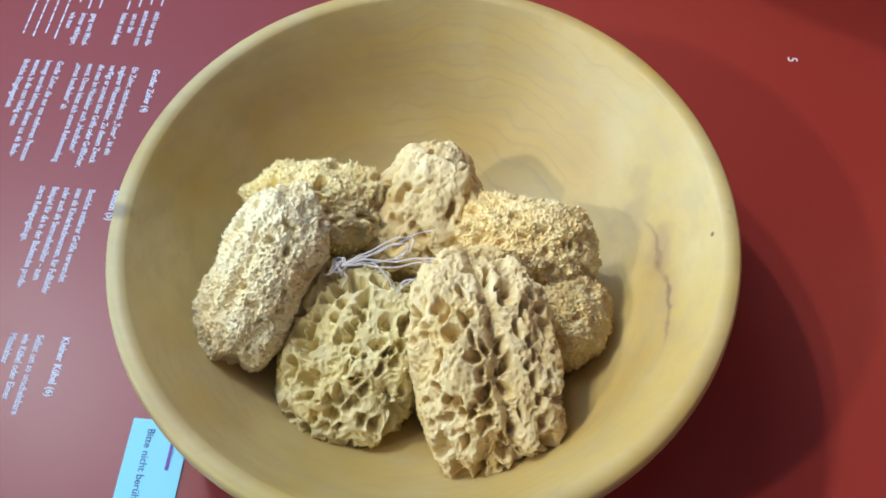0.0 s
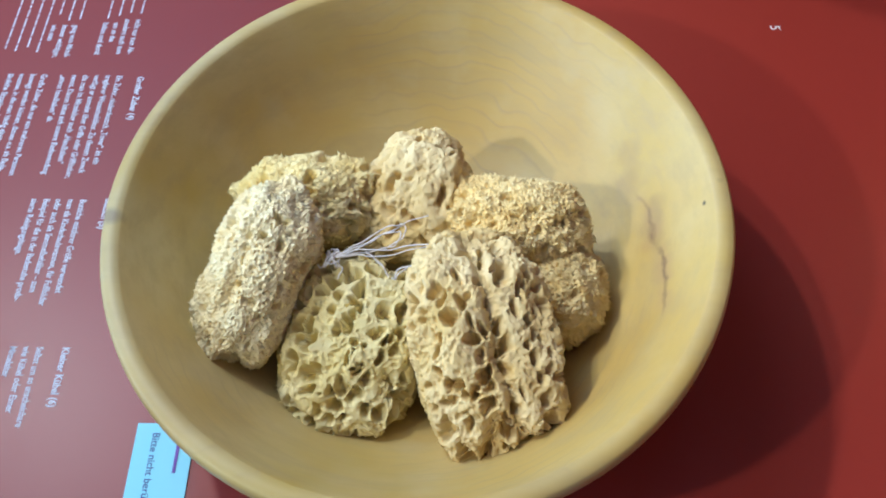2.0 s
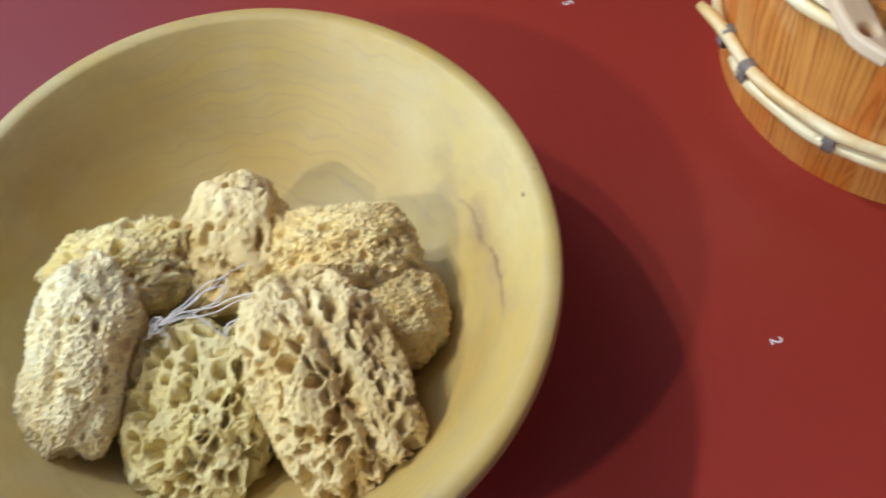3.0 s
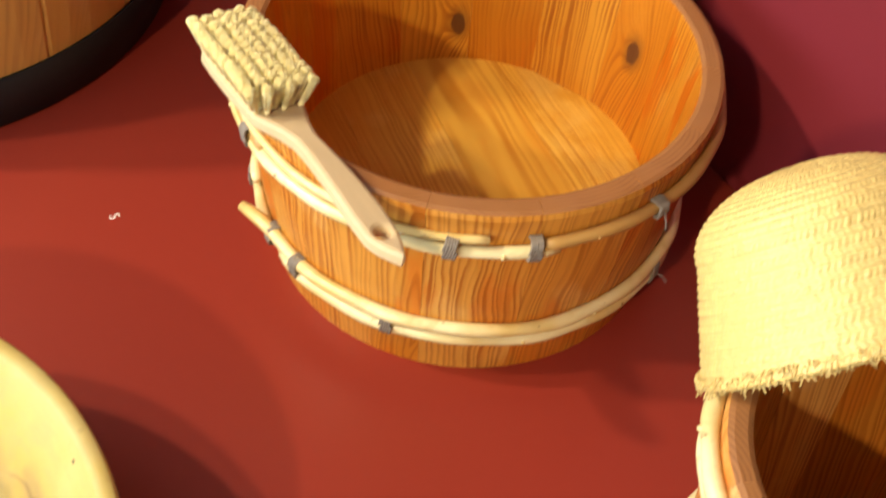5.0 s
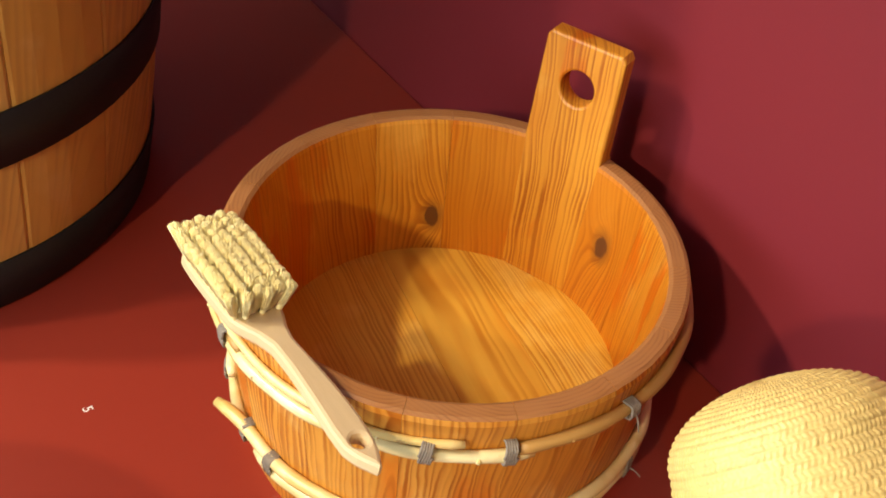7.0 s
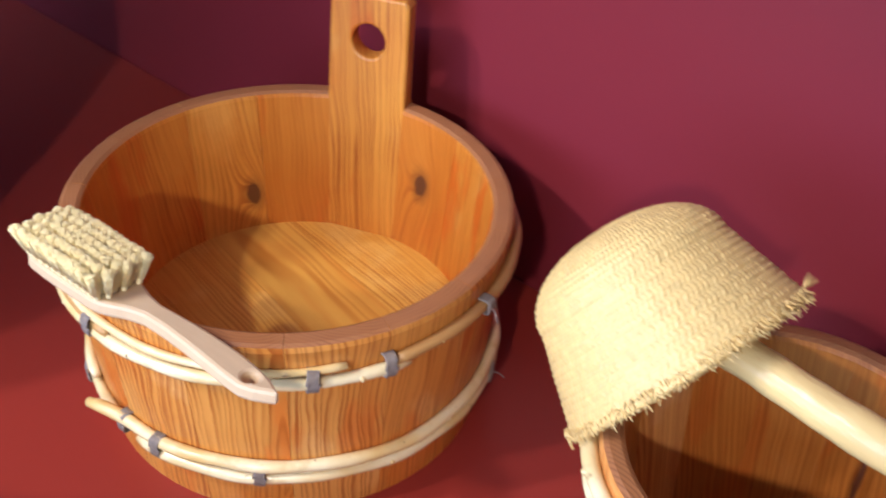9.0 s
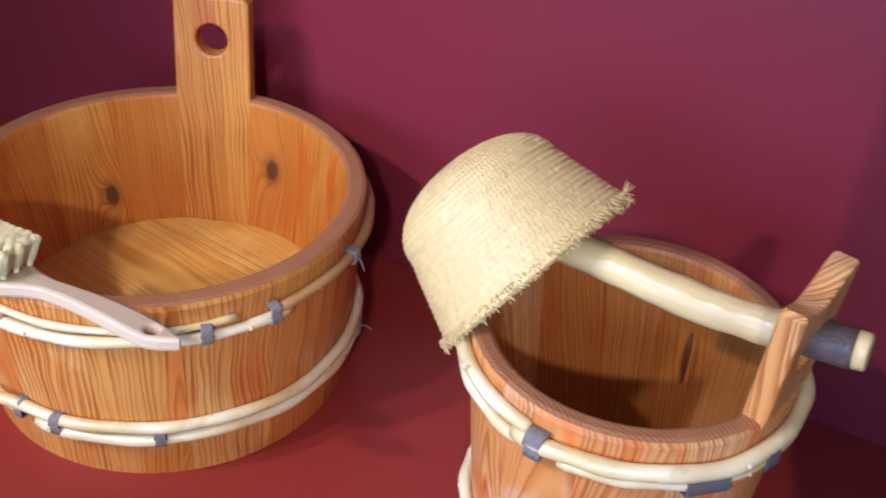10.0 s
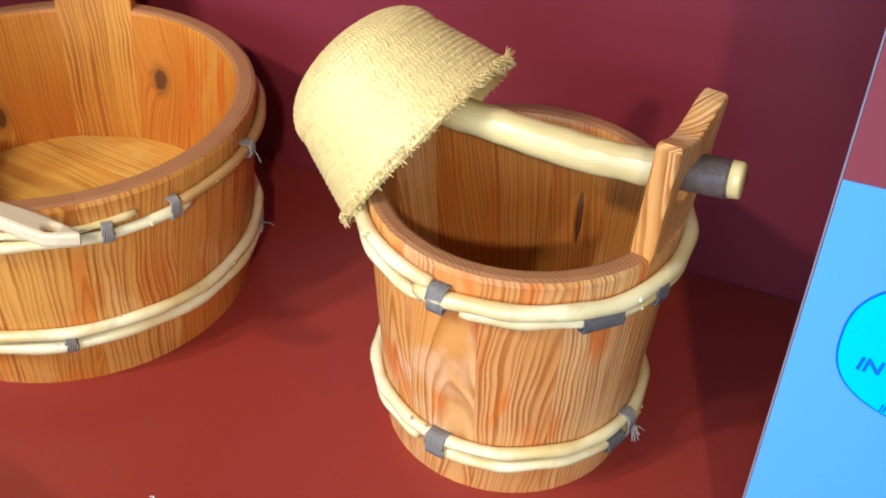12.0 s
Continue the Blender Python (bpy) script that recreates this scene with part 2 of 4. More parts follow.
BUCKET_EAR = pine("reddish_pine_ear", (0.80, 0.470, 0.170), (0.68, 0.270, 0.045), (0.32, 0.080, 0.010), 0.12, 0.0030, wavy=0.0035, slope=0.01, deep=0.030, side=(0.040, 0.050), stained=0.3, lines=1.1)
# finer-grained and darker than outside: the bucket's inner shade is put into the colour
BUCKET_INNER_SHADED = pine("reddish_pine_inside_shaded", (0.62, 0.290, 0.062), (0.52, 0.185, 0.022), (0.24, 0.058, 0.007), 0.11, 0.0026, wavy=0.006, slope=0.02, deep=0.020, side=(0.020, 0.070), stained=0.5, lines=1.0)
BARREL_WOOD = pine("pale_oak", (0.74, 0.46, 0.135), (0.66, 0.38, 0.10), (0.44, 0.24, 0.075), 0.27, 0.006, 0.5, wavy=0.004, stained=0.0, lines=0.4)


def end_grain():
    """Sawn stave tops: brown growth-ring arcs, turned differently on each stave, with a rubbed, greyer film."""
    n = Nodes("brown_end_grain")
    co = n.coords()
    x, y, z = n.xyz(co)
    rnd = n.random()
    r2 = n.math("FRACT", n.math("MULTIPLY", rnd, 17.3))
    soft = n.noise(co, 26.0, 3.0)
    dx = n.math("SUBTRACT", x, n.math("MULTIPLY_ADD", rnd, 0.20, 0.03))
    dy = n.math("SUBTRACT", y, n.math("MULTIPLY_ADD", r2, 0.12, -0.06))
    d = n.math("SQRT", n.math("ADD", n.math("MULTIPLY", dx, dx), n.math("MULTIPLY", dy, dy)))
    d = n.math("ADD", d, n.math("MULTIPLY", soft, 0.006))
    ring = n.math("FRACT", n.math("DIVIDE", d, 0.0034))
    late = n.ramp(ring, [(0.0, (0.1, 0.1, 0.1)), (0.45, (0, 0, 0)), (0.85, (1, 1, 1)), (1.0, (0.1, 0.1, 0.1))])
    film = n.ramp(n.noise(co, 11.0, 3.0), [(0.50, (0.10, 0.10, 0.10)), (0.64, (0.90, 0.90, 0.90))])
    col = n.mix(n.math("MULTIPLY", late, film), (0.37, 0.155, 0.052), (0.17, 0.055, 0.020))
    col = n.mix(n.math("MULTIPLY", soft, 0.45), col, (0.33, 0.15, 0.075))
    n.bump(n.math("ADD", late, n.noise(co, 500.0, 2.0)), 0.15, 0.0004)
    return n.done(col, n.math("MULTIPLY_ADD", soft, 0.2, 0.32), 0.45)


END_GRAIN = end_grain()


def willow():
    """Peeled willow: cream with tan stretches, faint lengthwise grey and small brown scars."""
    n = Nodes("peeled_willow")
    co = n.vec("ADD", n.coords(), n.joined(n.math("MULTIPLY", n.random(), 30.0), 0.0, 0.0))
    slow, mid, fine = n.noise(co, 11.0, 3.0), n.noise(co, 48.0, 3.0), n.noise(co, 420.0, 2.0)
    col = n.mix(n.ramp(slow, [(0.38, (0, 0, 0)), (0.62, (1, 1, 1))]), (0.86, 0.76, 0.46), (0.70, 0.49, 0.17))
    col = n.mix(n.ramp(mid, [(0.55, (0, 0, 0)), (0.70, (0.5, 0.5, 0.5))]), col, (0.60, 0.42, 0.16))
    col = n.mix(n.ramp(n.noise(co, 95.0, 2.0), [(0.70, (0, 0, 0)), (0.76, (0.8, 0.8, 0.8))]), col, (0.24, 0.13, 0.05))
    col = n.mix(n.math("MULTIPLY", fine, 0.20), col, (0.55, 0.46, 0.28))
    n.bump(n.math("ADD", mid, fine), 0.35, 0.0006)
    return n.done(col, n.math("MULTIPLY_ADD", slow, 0.2, 0.14), 0.65)


TWIG = willow()
TWIG_BROWN = plain("tan_willow", (0.50, 0.28, 0.09), 0.4, 18.0, 0.25, 0.5, (1, 1, 1), 0.2)
STICK = plain("debarked_stick", (0.74, 0.53, 0.22), 0.30, 30.0, 0.42, 0.5, (1, 0.35, 1), 0.5, 0.001)
BARK = plain("dark_grey_bark", (0.120, 0.085, 0.070), 0.38, 70.0, 0.95, 0.4, (1, 1, 1), 0.7, 0.001)
RESIN = plain("brown_resin", (0.10, 0.030, 0.014), 0.4, 60.0, 0.3, 0.5)
TIE = plain("grey_string", (0.27, 0.23, 0.20), 0.9, 300.0, 0.3, 0.2, (1, 1, 1), 0.6)
TIE_DARK = plain("dark_grey_string", (0.12, 0.105, 0.10), 0.85, 300.0, 0.3, 0.2, (1, 1, 1), 0.6)
BLACK = plain("black_hoop_iron", (0.008, 0.008, 0.010), 0.6, 40.0, 0.3, 0.4)
BEECH = plain("pale_beech", (0.66, 0.50, 0.31), 0.45, 9.0, 0.12, 0.45, (2, 14, 14), 0.15)
BRISTLE = plain("yellow_bristle", (1.0, 0.86, 0.48), 0.5, 60.0, 0.05, 0.25, (1, 1, 1), 0.0)
STRAW = plain("woven_straw", (0.74, 0.545, 0.215), 0.32, 150.0, 0.28, 0.5, (1, 1, 1), 0.4)
STRING = plain("white_string", (0.82, 0.78, 0.76), 0.9, 300.0, 0.15, 0.2)


def maple():
    """Turned pale wood: wide growth rings about a lying pith, a brown stain and a few dark specks on the wall."""
    n = Nodes("pale_turned_maple")
    co = n.coords()
    x, y, z = n.xyz(co)
    slow = n.noise(co, 9.0, 3.0, 0.55)
    waver = n.noise(co, 34.0, 2.0, 0.5)
    ring = n.math("SUBTRACT", z, n.math("MULTIPLY", n.math("MULTIPLY", y, 0.45), y))
    ring = n.math("ADD", ring, n.math("MULTIPLY_ADD", slow, 0.034, n.math("MULTIPLY", waver, 0.004)))
    phase = n.math("FRACT", n.math("DIVIDE", ring, 0.0068))
    line = n.ramp(phase, [(0.0, (0, 0, 0)), (0.70, (0, 0, 0)), (0.9, (1, 1, 1)), (1.0, (0, 0, 0))])
    col = n.mix(n.ramp(slow, [(0.35, (0, 0, 0)), (0.65, (1, 1, 1))]), (0.520, 0.378, 0.088), (0.600, 0.500, 0.225))
    col = n.mix(n.ramp(n.noise(co, 5.0, 2.0), [(0.42, (0, 0, 0)), (0.62, (0.8, 0.8, 0.8))]), col, (0.50, 0.330, 0.066))
    some = n.ramp(n.noise(co, 7.0, 2.0), [(0.50, (0, 0, 0)), (0.66, (1, 1, 1))])
    col = n.mix(n.math("MULTIPLY", n.math("MULTIPLY", line, some), n.math("MULTIPLY", waver, 0.9)), col, (0.38, 0.28, 0.13))
    fibre = n.noise(n.vec("MULTIPLY", co, (12, 300, 300)), 1.0, 2.0)
    col = n.mix(n.math("MULTIPLY", fibre, 0.22), col, (0.42, 0.29, 0.12))
    band = n.noise(n.vec("MULTIPLY", co, (5, 26, 70)), 1.0, 4.0, 0.6)
    col = n.mix(n.ramp(band, [(0.46, (0, 0, 0)), (0.66, (0.55, 0.55, 0.55))]), col, (0.43, 0.325, 0.130))
    col = n.mix(n.ramp(n.noise(co, 16.0, 4.0, 0.6), [(0.50, (0, 0, 0)), (0.72, (0.25, 0.25, 0.25))]), col, (0.62, 0.53, 0.29))

    def patch(cx, cy, cz, sx, sy, sz, edge):
        v = n.vec("MULTIPLY", n.vec("SUBTRACT", co, (cx, cy, cz)), (1 / sx, 1 / sy, 1 / sz))
        d = n.add("ShaderNodeVectorMath", operation="LENGTH")
        n.put(d.inputs[0], v)
        return n.ramp(n.math("ADD", d.outputs["Value"], n.math("MULTIPLY", n.math("SUBTRACT", waver, 0.5), edge)), [(0.55, (1, 1, 1)), (1.0, (0, 0, 0))])

    for c, size, edge, tint, amount in (((0.155, 0.075, 0.070), (0.022, 0.030, 0.030), 1.8, (0.30, 0.22, 0.11), 0.40), ((0.172, 0.030, 0.075), (0.010, 0.030, 0.02), 1.6, (0.30, 0.22, 0.11), 0.45),
                                        ((0.155, 0.098, 0.081), (0.004, 0.004, 0.006), 0.4, (0.07, 0.05, 0.03), 0.9), ((0.198, 0.019, 0.120), (0.0018, 0.003, 0.004), 0.4, (0.05, 0.04, 0.03), 0.9),
                                        ((0.209, 0.035, 0.118), (0.006, 0.006, 0.008), 0.6, (0.16, 0.12, 0.07), 0.8), ((-0.212, -0.03, 0.12), (0.012, 0.010, 0.012), 0.6, (0.22, 0.17, 0.10), 0.7)):
        col = n.mix(n.math("MULTIPLY", patch(*c, *size, edge), amount), col, tint)
    # a fine dark check with brown edges runs down the wall
    off = n.math("ADD", n.math("SUBTRACT", z, 0.0835), n.math("MULTIPLY_ADD", y, 0.17, n.math("MULTIPLY", n.math("SUBTRACT", n.noise(co, 30.0, 3.0), 0.5), 0.020)))
    inside = n.math("MULTIPLY", n.ramp(x, [(0.0, (0, 0, 0)), (0.145, (0, 0, 0)), (0.155, (1, 1, 1)), (0.179, (1, 1, 1)), (0.184, (0, 0, 0))]),
                    n.ramp(n.math("ADD", y, 0.5), [(0.430, (0, 0, 0)), (0.450, (1, 1, 1)), (0.540, (1, 1, 1)), (0.560, (0, 0, 0))]))
    for width, tint, amount in ((0.0110, (0.40, 0.27, 0.13), 0.50), (0.0022, (0.20, 0.13, 0.07), 0.75)):
        near = n.ramp(n.math("DIVIDE", n.math("ABSOLUTE", off), width), [(0.2, (1, 1, 1)), (1.0, (0, 0, 0))])
        col = n.mix(n.math("MULTIPLY", n.math("MULTIPLY", near, inside), n.math("MULTIPLY", amount, n.ramp(waver, [(0.40, (0.2, 0.2, 0.2)), (0.55, (1, 1, 1))]))), col, tint)
    n.bump(fibre, 0.12, 0.0004)
    return n.done(col, 0.45, 0.4)


MAPLE = maple()


def sponge_mat(name, pale, deep, scale):
    n = Nodes(name)
    co = n.coords()
    a, b = n.noise(co, scale, 4.0, 0.6), n.noise(co, scale * 9, 3.0, 0.6)
    col = n.mix(n.ramp(a, [(0.34, (0, 0, 0)), (0.66, (1, 1, 1))]), deep, pale)
    col = n.mix(n.math("MULTIPLY", b, 0.25), col, tuple(c * 0.8 for c in deep))
    n.bump(n.math("ADD", a, b), 0.4, 0.0009)
    return n.done(col, 0.95, 0.1)


SPONGE_PALE = sponge_mat("pale_sponge", (0.94, 0.86, 0.56), (0.87, 0.70, 0.34), 22)
SPONGE_YELLOW = sponge_mat("yellow_sponge", (0.93, 0.82, 0.46), (0.86, 0.68, 0.25), 24)
SPONGE_TAN = sponge_mat("tan_sponge", (0.78, 0.65, 0.36), (0.65, 0.48, 0.18), 24)
SPONGE_OLIVE = sponge_mat("olive_sponge", (0.80, 0.71, 0.39), (0.71, 0.58, 0.22), 22)
SPONGE_GOLD = sponge_mat("golden_sponge", (0.90, 0.77, 0.42), (0.80, 0.60, 0.23), 24)
CARD = painted("pale_blue_card", (0.38, 0.80, 0.90), 0.5)
INK = plain("ink", (0.10, 0.11, 0.30), 0.7)
WHITE = plain("white_print", (0.88, 0.86, 0.88), 0.6, 60.0, 0.05)
BLUE = painted("blue_print", (0.135, 0.385, 0.80), 0.35)
PANEL_EDGE = painted("grey_board_edge", (0.30, 0.31, 0.36), 0.4)
PANEL_RED = painted("panel_red_print", (0.25, 0.050, 0.062), 0.3)
CYAN = painted("cyan_print", (0.0, 0.60, 0.82), 0.4)
DEEP_BLUE = plain("deep_blue_ink", (0.02, 0.12, 0.55), 0.6)
PURPLE = plain("purple_ink", (0.22, 0.10, 0.42), 0.6)

# ---- the setting ----
FRAME = pose(0.812, 0, 0, 0, 0, WALL_TURN)  # x runs off into the wall, y along it


def slab(name, x0, x1, y0, y1, z0, z1, material, label, category):
    bm = box(bmesh.new(), x0, x1, y0, y1, z0, z1, 0.002)
    ob = link_mesh(name, bm, material, at=FRAME, smooth=False)
    return tagged(ob, label, category, kind="structure")


slab("table", -1.32, 0.0, -1.3, 2.6, -0.6, 0.0, RED, "red laminate display table with white print", "table")
slab("wall_back", 0.0, 0.08, -1.3, 2.6, -0.6, 1.75, RED_WALL, "dark red painted back wall of the display", "wall")
slab("floor", -3.3, 0.08, -2.6, 2.7, -0.66, -0.602, FLOOR, "plain grey floor of the room", "floor")
slab("ceiling", -3.3, 0.08, -2.6, 2.7, 1.755, 1.82, ROOM, "plain pale ceiling of the room", "ceiling")
slab("wall_north", -3.3, 0.08, 2.602, 2.7, -0.6, 1.75, ROOM, "plain pale wall of the room", "wall")
slab("wall_south", -3.3, 0.08, -2.7, -2.602, -0.6, 1.75, ROOM, "plain pale wall of the room", "wall")
slab("wall_west", -3.4, -3.302, -2.6, 2.6, -0.6, 1.75, ROOM, "plain pale wall of the room", "wall")
slab("wall_east", 0.0, 0.08, -2.6, -1.302, -0.6, 1.75, ROOM, "plain pale wall of the room", "wall")

# ---- vessels of staves ----


def stave_mesh(name, r0, r1, height, thick, count, material, z0=0.0, top=0.003, inside=None):
    """One stave, upright at the angle 0."""
    half = math.pi / count - 0.0007
    prof = [(r0, z0), (r0 + (r1 - r0) * (height - top * 1.6 - z0) / height, height - top * 1.6), (r1 - top * 0.5, height - top * 0.4), (r1 - top * 1.4, height),
            (r1 - thick + top * 1.2, height), (r1 - thick + top * 0.3, height - top * 0.5), (r1 - thick, height - top * 1.5), (r0 - thick, z0)]
    bm = swept(prof, [half * k / 2 for k in range(-2, 3)])
    for f in bm.faces:
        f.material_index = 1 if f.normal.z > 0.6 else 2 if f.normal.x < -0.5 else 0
    me = bpy.data.meshes.new(name)
    bm.to_mesh(me)
    bm.free()
    me.transform(Matrix.Scale(S, 4))
    me.materials.append(material)
    me.materials.append(END_GRAIN)
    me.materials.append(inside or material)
    return me


def plate(outline, holes, thick, bevel=0.0015):
    """A flat board in the xy plane, from z = 0 up to thick: an outline and round holes through it."""
    bm = bmesh.new()
    edges = []
    for loop in [outline] + holes:
        vs = [bm.verts.new((x, y, 0)) for x, y in loop]
        edges += [bm.edges.new((a, b)) for a, b in zip(vs, vs[1:] + vs[:1])]
    bmesh.ops.triangle_fill(bm, edges=edges, use_beauty=True)
    bmesh.ops.recalc_face_normals(bm, faces=bm.faces)
    made = bmesh.ops.extrude_face_region(bm, geom=list(bm.faces))
    for v in made["geom"]:
        if isinstance(v, bmesh.types.BMVert):
            v.co.z += thick
    bmesh.ops.recalc_face_normals(bm, faces=bm.faces)
    if bevel:
        sharp = [e for e in bm.edges if len(e.link_faces) == 2 and e.calc_face_angle(0) > 1.0 and abs(e.verts[0].co.z - e.verts[1].co.z) < 1e-6]
        bmesh.ops.bevel(bm, geom=sharp, offset=bevel, segments=2, affect="EDGES", profile=0.5)
    return bm


def circle(cx, cy, r, n=24):
    return [(cx + r * math.cos(k * math.tau / n), cy + r * math.sin(k * math.tau / n)) for k in range(n)]


def hoop_twig(parent, radius_at, a0, a1, z, lift, r0, r1, seed, material=None, wob=0.0010, slope=0.0, flare=0.0):
    """A willow rod bent round a vessel between two angles (degrees), lying on its outside; flare: how far its first end stands off."""
    rnd = jitter(seed)
    n = max(12, int(abs(a1 - a0) / 3))
    ph = [rnd.uniform(0, 6.3) for _ in range(3)]
    path, radii = [], []
    for i in range(n + 1):
        u = i / n
        a = radians(a0 + (a1 - a0) * u)
        zz = z + slope * (u - 0.5) + wob * math.sin(5 * a + ph[0]) + wob * 0.6 * math.sin(11 * a + ph[1])
        r = r0 + (r1 - r0) * u + 0.00025 * math.sin(17 * a + ph[2])
        rad = radius_at(zz) + r * 0.95 + lift + flare * max(0.0, 1 - u * abs(a1 - a0) / 14) ** 2
        path.append((rad * math.cos(a), rad * math.sin(a), zz))
        radii.append(r)
    radii[0] *= 0.8
    radii[-1] *= 0.8
    twig = part("twig", tube(bmesh.new(), path, radii, 10), material or TWIG, parent, "peeled willow rod")
    for k in range(3):
        a = rnd.choice(path[2:-2])
        d = Vector((a[0], a[1], rnd.uniform(-0.05, 0.05))).normalized()
        part("bud", tube(bmesh.new(), [Vector(a) + d * r0 * 0.5, Vector(a) + d * r0 * 1.12], [r0 * 0.5, r0 * 0.2], 6), material or TWIG, twig)
    return twig


def hoop_tie(parent, radius_at, angle, z, half_z, thick, seed, turns=6, material=None, tails=0):
    """String wound round the rods of a hoop."""
    a = radians(angle)
    rnd = jitter(seed)
    rr = radius_at(z) + thick * 0.85
    out, along = Vector((math.cos(a), math.sin(a), 0)), Vector((-math.sin(a), math.cos(a), 0))
    bm = bmesh.new()
    c = out * rr + Vector((0, 0, z))
    pts, steps = [], int(turns * 16)
    for i in range(steps + 1):
        t = i / 16 * math.tau
        s_ = (i / steps - 0.5) * 0.00155 * turns + rnd.uniform(-0.0002, 0.0002)
        ca, sa = math.cos(t), math.sin(t)
        k = 1 / max(abs(ca), abs(sa)) ** 0.55
        pts.append(c + along * (s_ + 0.0012 * sa) + out * ((thick + 0.0006) * ca * k) + Vector((0, 0, 1)) * (half_z * sa * k * 0.92))
    tube(bm, pts, 0.00095, 6)
    tie = part("tie", bm, material or TIE, parent, "wound string tie")
    for k in range(tails):
        d = (out * rnd.uniform(0.4, 1) + along * rnd.uniform(-1, 1) + Vector((0, 0, rnd.uniform(-1, 0.8)))).normalized()
        p0 = c + out * (thick + 0.001)
        part("string_end", tube(bmesh.new(), [p0, p0 + d * 0.005, p0 + d * 0.009 + Vector((0, 0, -0.003))], 0.0006, 4), material or TIE, tie)
    return tie


TUB_AT = pose(0.562, 0.651, 0, 0, 0, 0)
TUB_R0, TUB_R1, TUB_H, TUB_T = 0.1405, 0.1570, 0.165, 0.0165
tub = base("wooden_tub", TUB_AT, "round orange pine tub of staves with willow hoops", "tub")
TUB_N = 15
HANDLE_A = math.degrees(math.atan2(0.712 - 0.651, 0.690 - 0.562))
tub_stave = stave_mesh("stave", TUB_R0, TUB_R1, TUB_H, TUB_T, TUB_N, TUB_WOOD, inside=TUB_INNER)
tub_knot_a = stave_mesh("stave", TUB_R0, TUB_R1, TUB_H, TUB_T, TUB_N, TUB_WOOD, inside=TUB_KNOT_A)
tub_knot_b = stave_mesh("stave", TUB_R0, TUB_R1, TUB_H, TUB_T, TUB_N, TUB_WOOD, inside=TUB_KNOT_B)
for i in range(1, TUB_N):
    share("stave", {2: tub_knot_a, 14: tub_knot_b}.get(i, tub_stave), tub, pose(0, 0, 0, 0, 0, HANDLE_A + 360 / TUB_N * i))


def tall_stave(r0, r1, rim, thick, board, outline, holes, count):
    """A stave that goes on above the rim as a flat board with a round hole."""
    half = math.pi / count - 0.0007
    bm = swept([(r0, 0), (r1, rim), (r1 - thick, rim), (r0 - thick, 0)], [half * k / 2 for k in range(-2, 3)])
    for v in bm.verts:
        inner = r0 - thick + (r1 - r0) * v.co.z / rim
        if math.hypot(v.co.x, v.co.y) < inner + thick * 0.5:
            v.co.x = inner * math.cos(half)
    top = plate(outline, holes, board, 0.0022)
    lean = (r1 - r0) / rim
    for v in top.verts:
        y, z, d = v.co
        v.co = Vector((r1 - thick + d + lean * (z - rim) - 0.0002 - (r1 - thick) * (1 - math.cos(half)), y, z))
    me = bpy.data.meshes.new("tmp")
    top.to_mesh(me)
    top.free()
    bm.from_mesh(me)
    bpy.data.meshes.remove(me)
    bmesh.ops.recalc_face_normals(bm, faces=bm.faces)
    return bm


hw = 0.0325
board = [(-0.0305, 0.047), (0.0305, 0.047), (0.0328, TUB_H - 0.004), (hw, TUB_H + 0.0005), (hw * 0.98, 0.246), (hw - 0.004, 0.2505), (-hw + 0.004, 0.2505), (-hw * 0.98, 0.246), (-hw, TUB_H + 0.0005), (-0.0328, TUB_H - 0.004)]
part("handle_stave", tall_stave(TUB_R0, TUB_R1, TUB_H, TUB_T, TUB_T - 0.001, board, [circle(0, 0.2145, 0.0135)], TUB_N), TUB_INNER, tub,
     "tall stave with a round finger hole", pose(0, 0, 0, 0, 0, HANDLE_A), smooth=False)
tub_r = lambda z: TUB_R0 + (TUB_R1 - TUB_R0) * z / TUB_H
FLOOR_Z = 0.046
for k in range(4):
    x0, x1 = -0.132 + 0.066 * k + 0.0001, -0.132 + 0.066 * (k + 1) - 0.0001
    bm = bmesh.new()
    rr = tub_r(FLOOR_Z) - TUB_T + 0.001
    xs = [x0 + (x1 - x0) * i / 8 for i in range(9)]
    lim = [math.sqrt(max(rr * rr - x * x, 1e-6)) for x in xs]
    top = [(x, l, FLOOR_Z) for x, l in zip(xs, lim)] + [(x, -l, FLOOR_Z) for x, l in zip(xs[::-1], lim[::-1])]
    bot = [(x, y, FLOOR_Z - 0.014) for x, y, z in top]
    vs = add_grid(bm, [top, bot], close_u=True)
    bm.faces.new(vs[0]), bm.faces.new(vs[1][::-1])
    bmesh.ops.recalc_face_normals(bm, faces=bm.faces)
    part("floor_board", bm, TUB_FLOOR, tub, at=pose(0, 0, 0, 0, 0, -7), smooth=False)


def polar(x, y, at):
    return math.degrees(math.atan2(y - at.translation.y, x - at.translation.x))


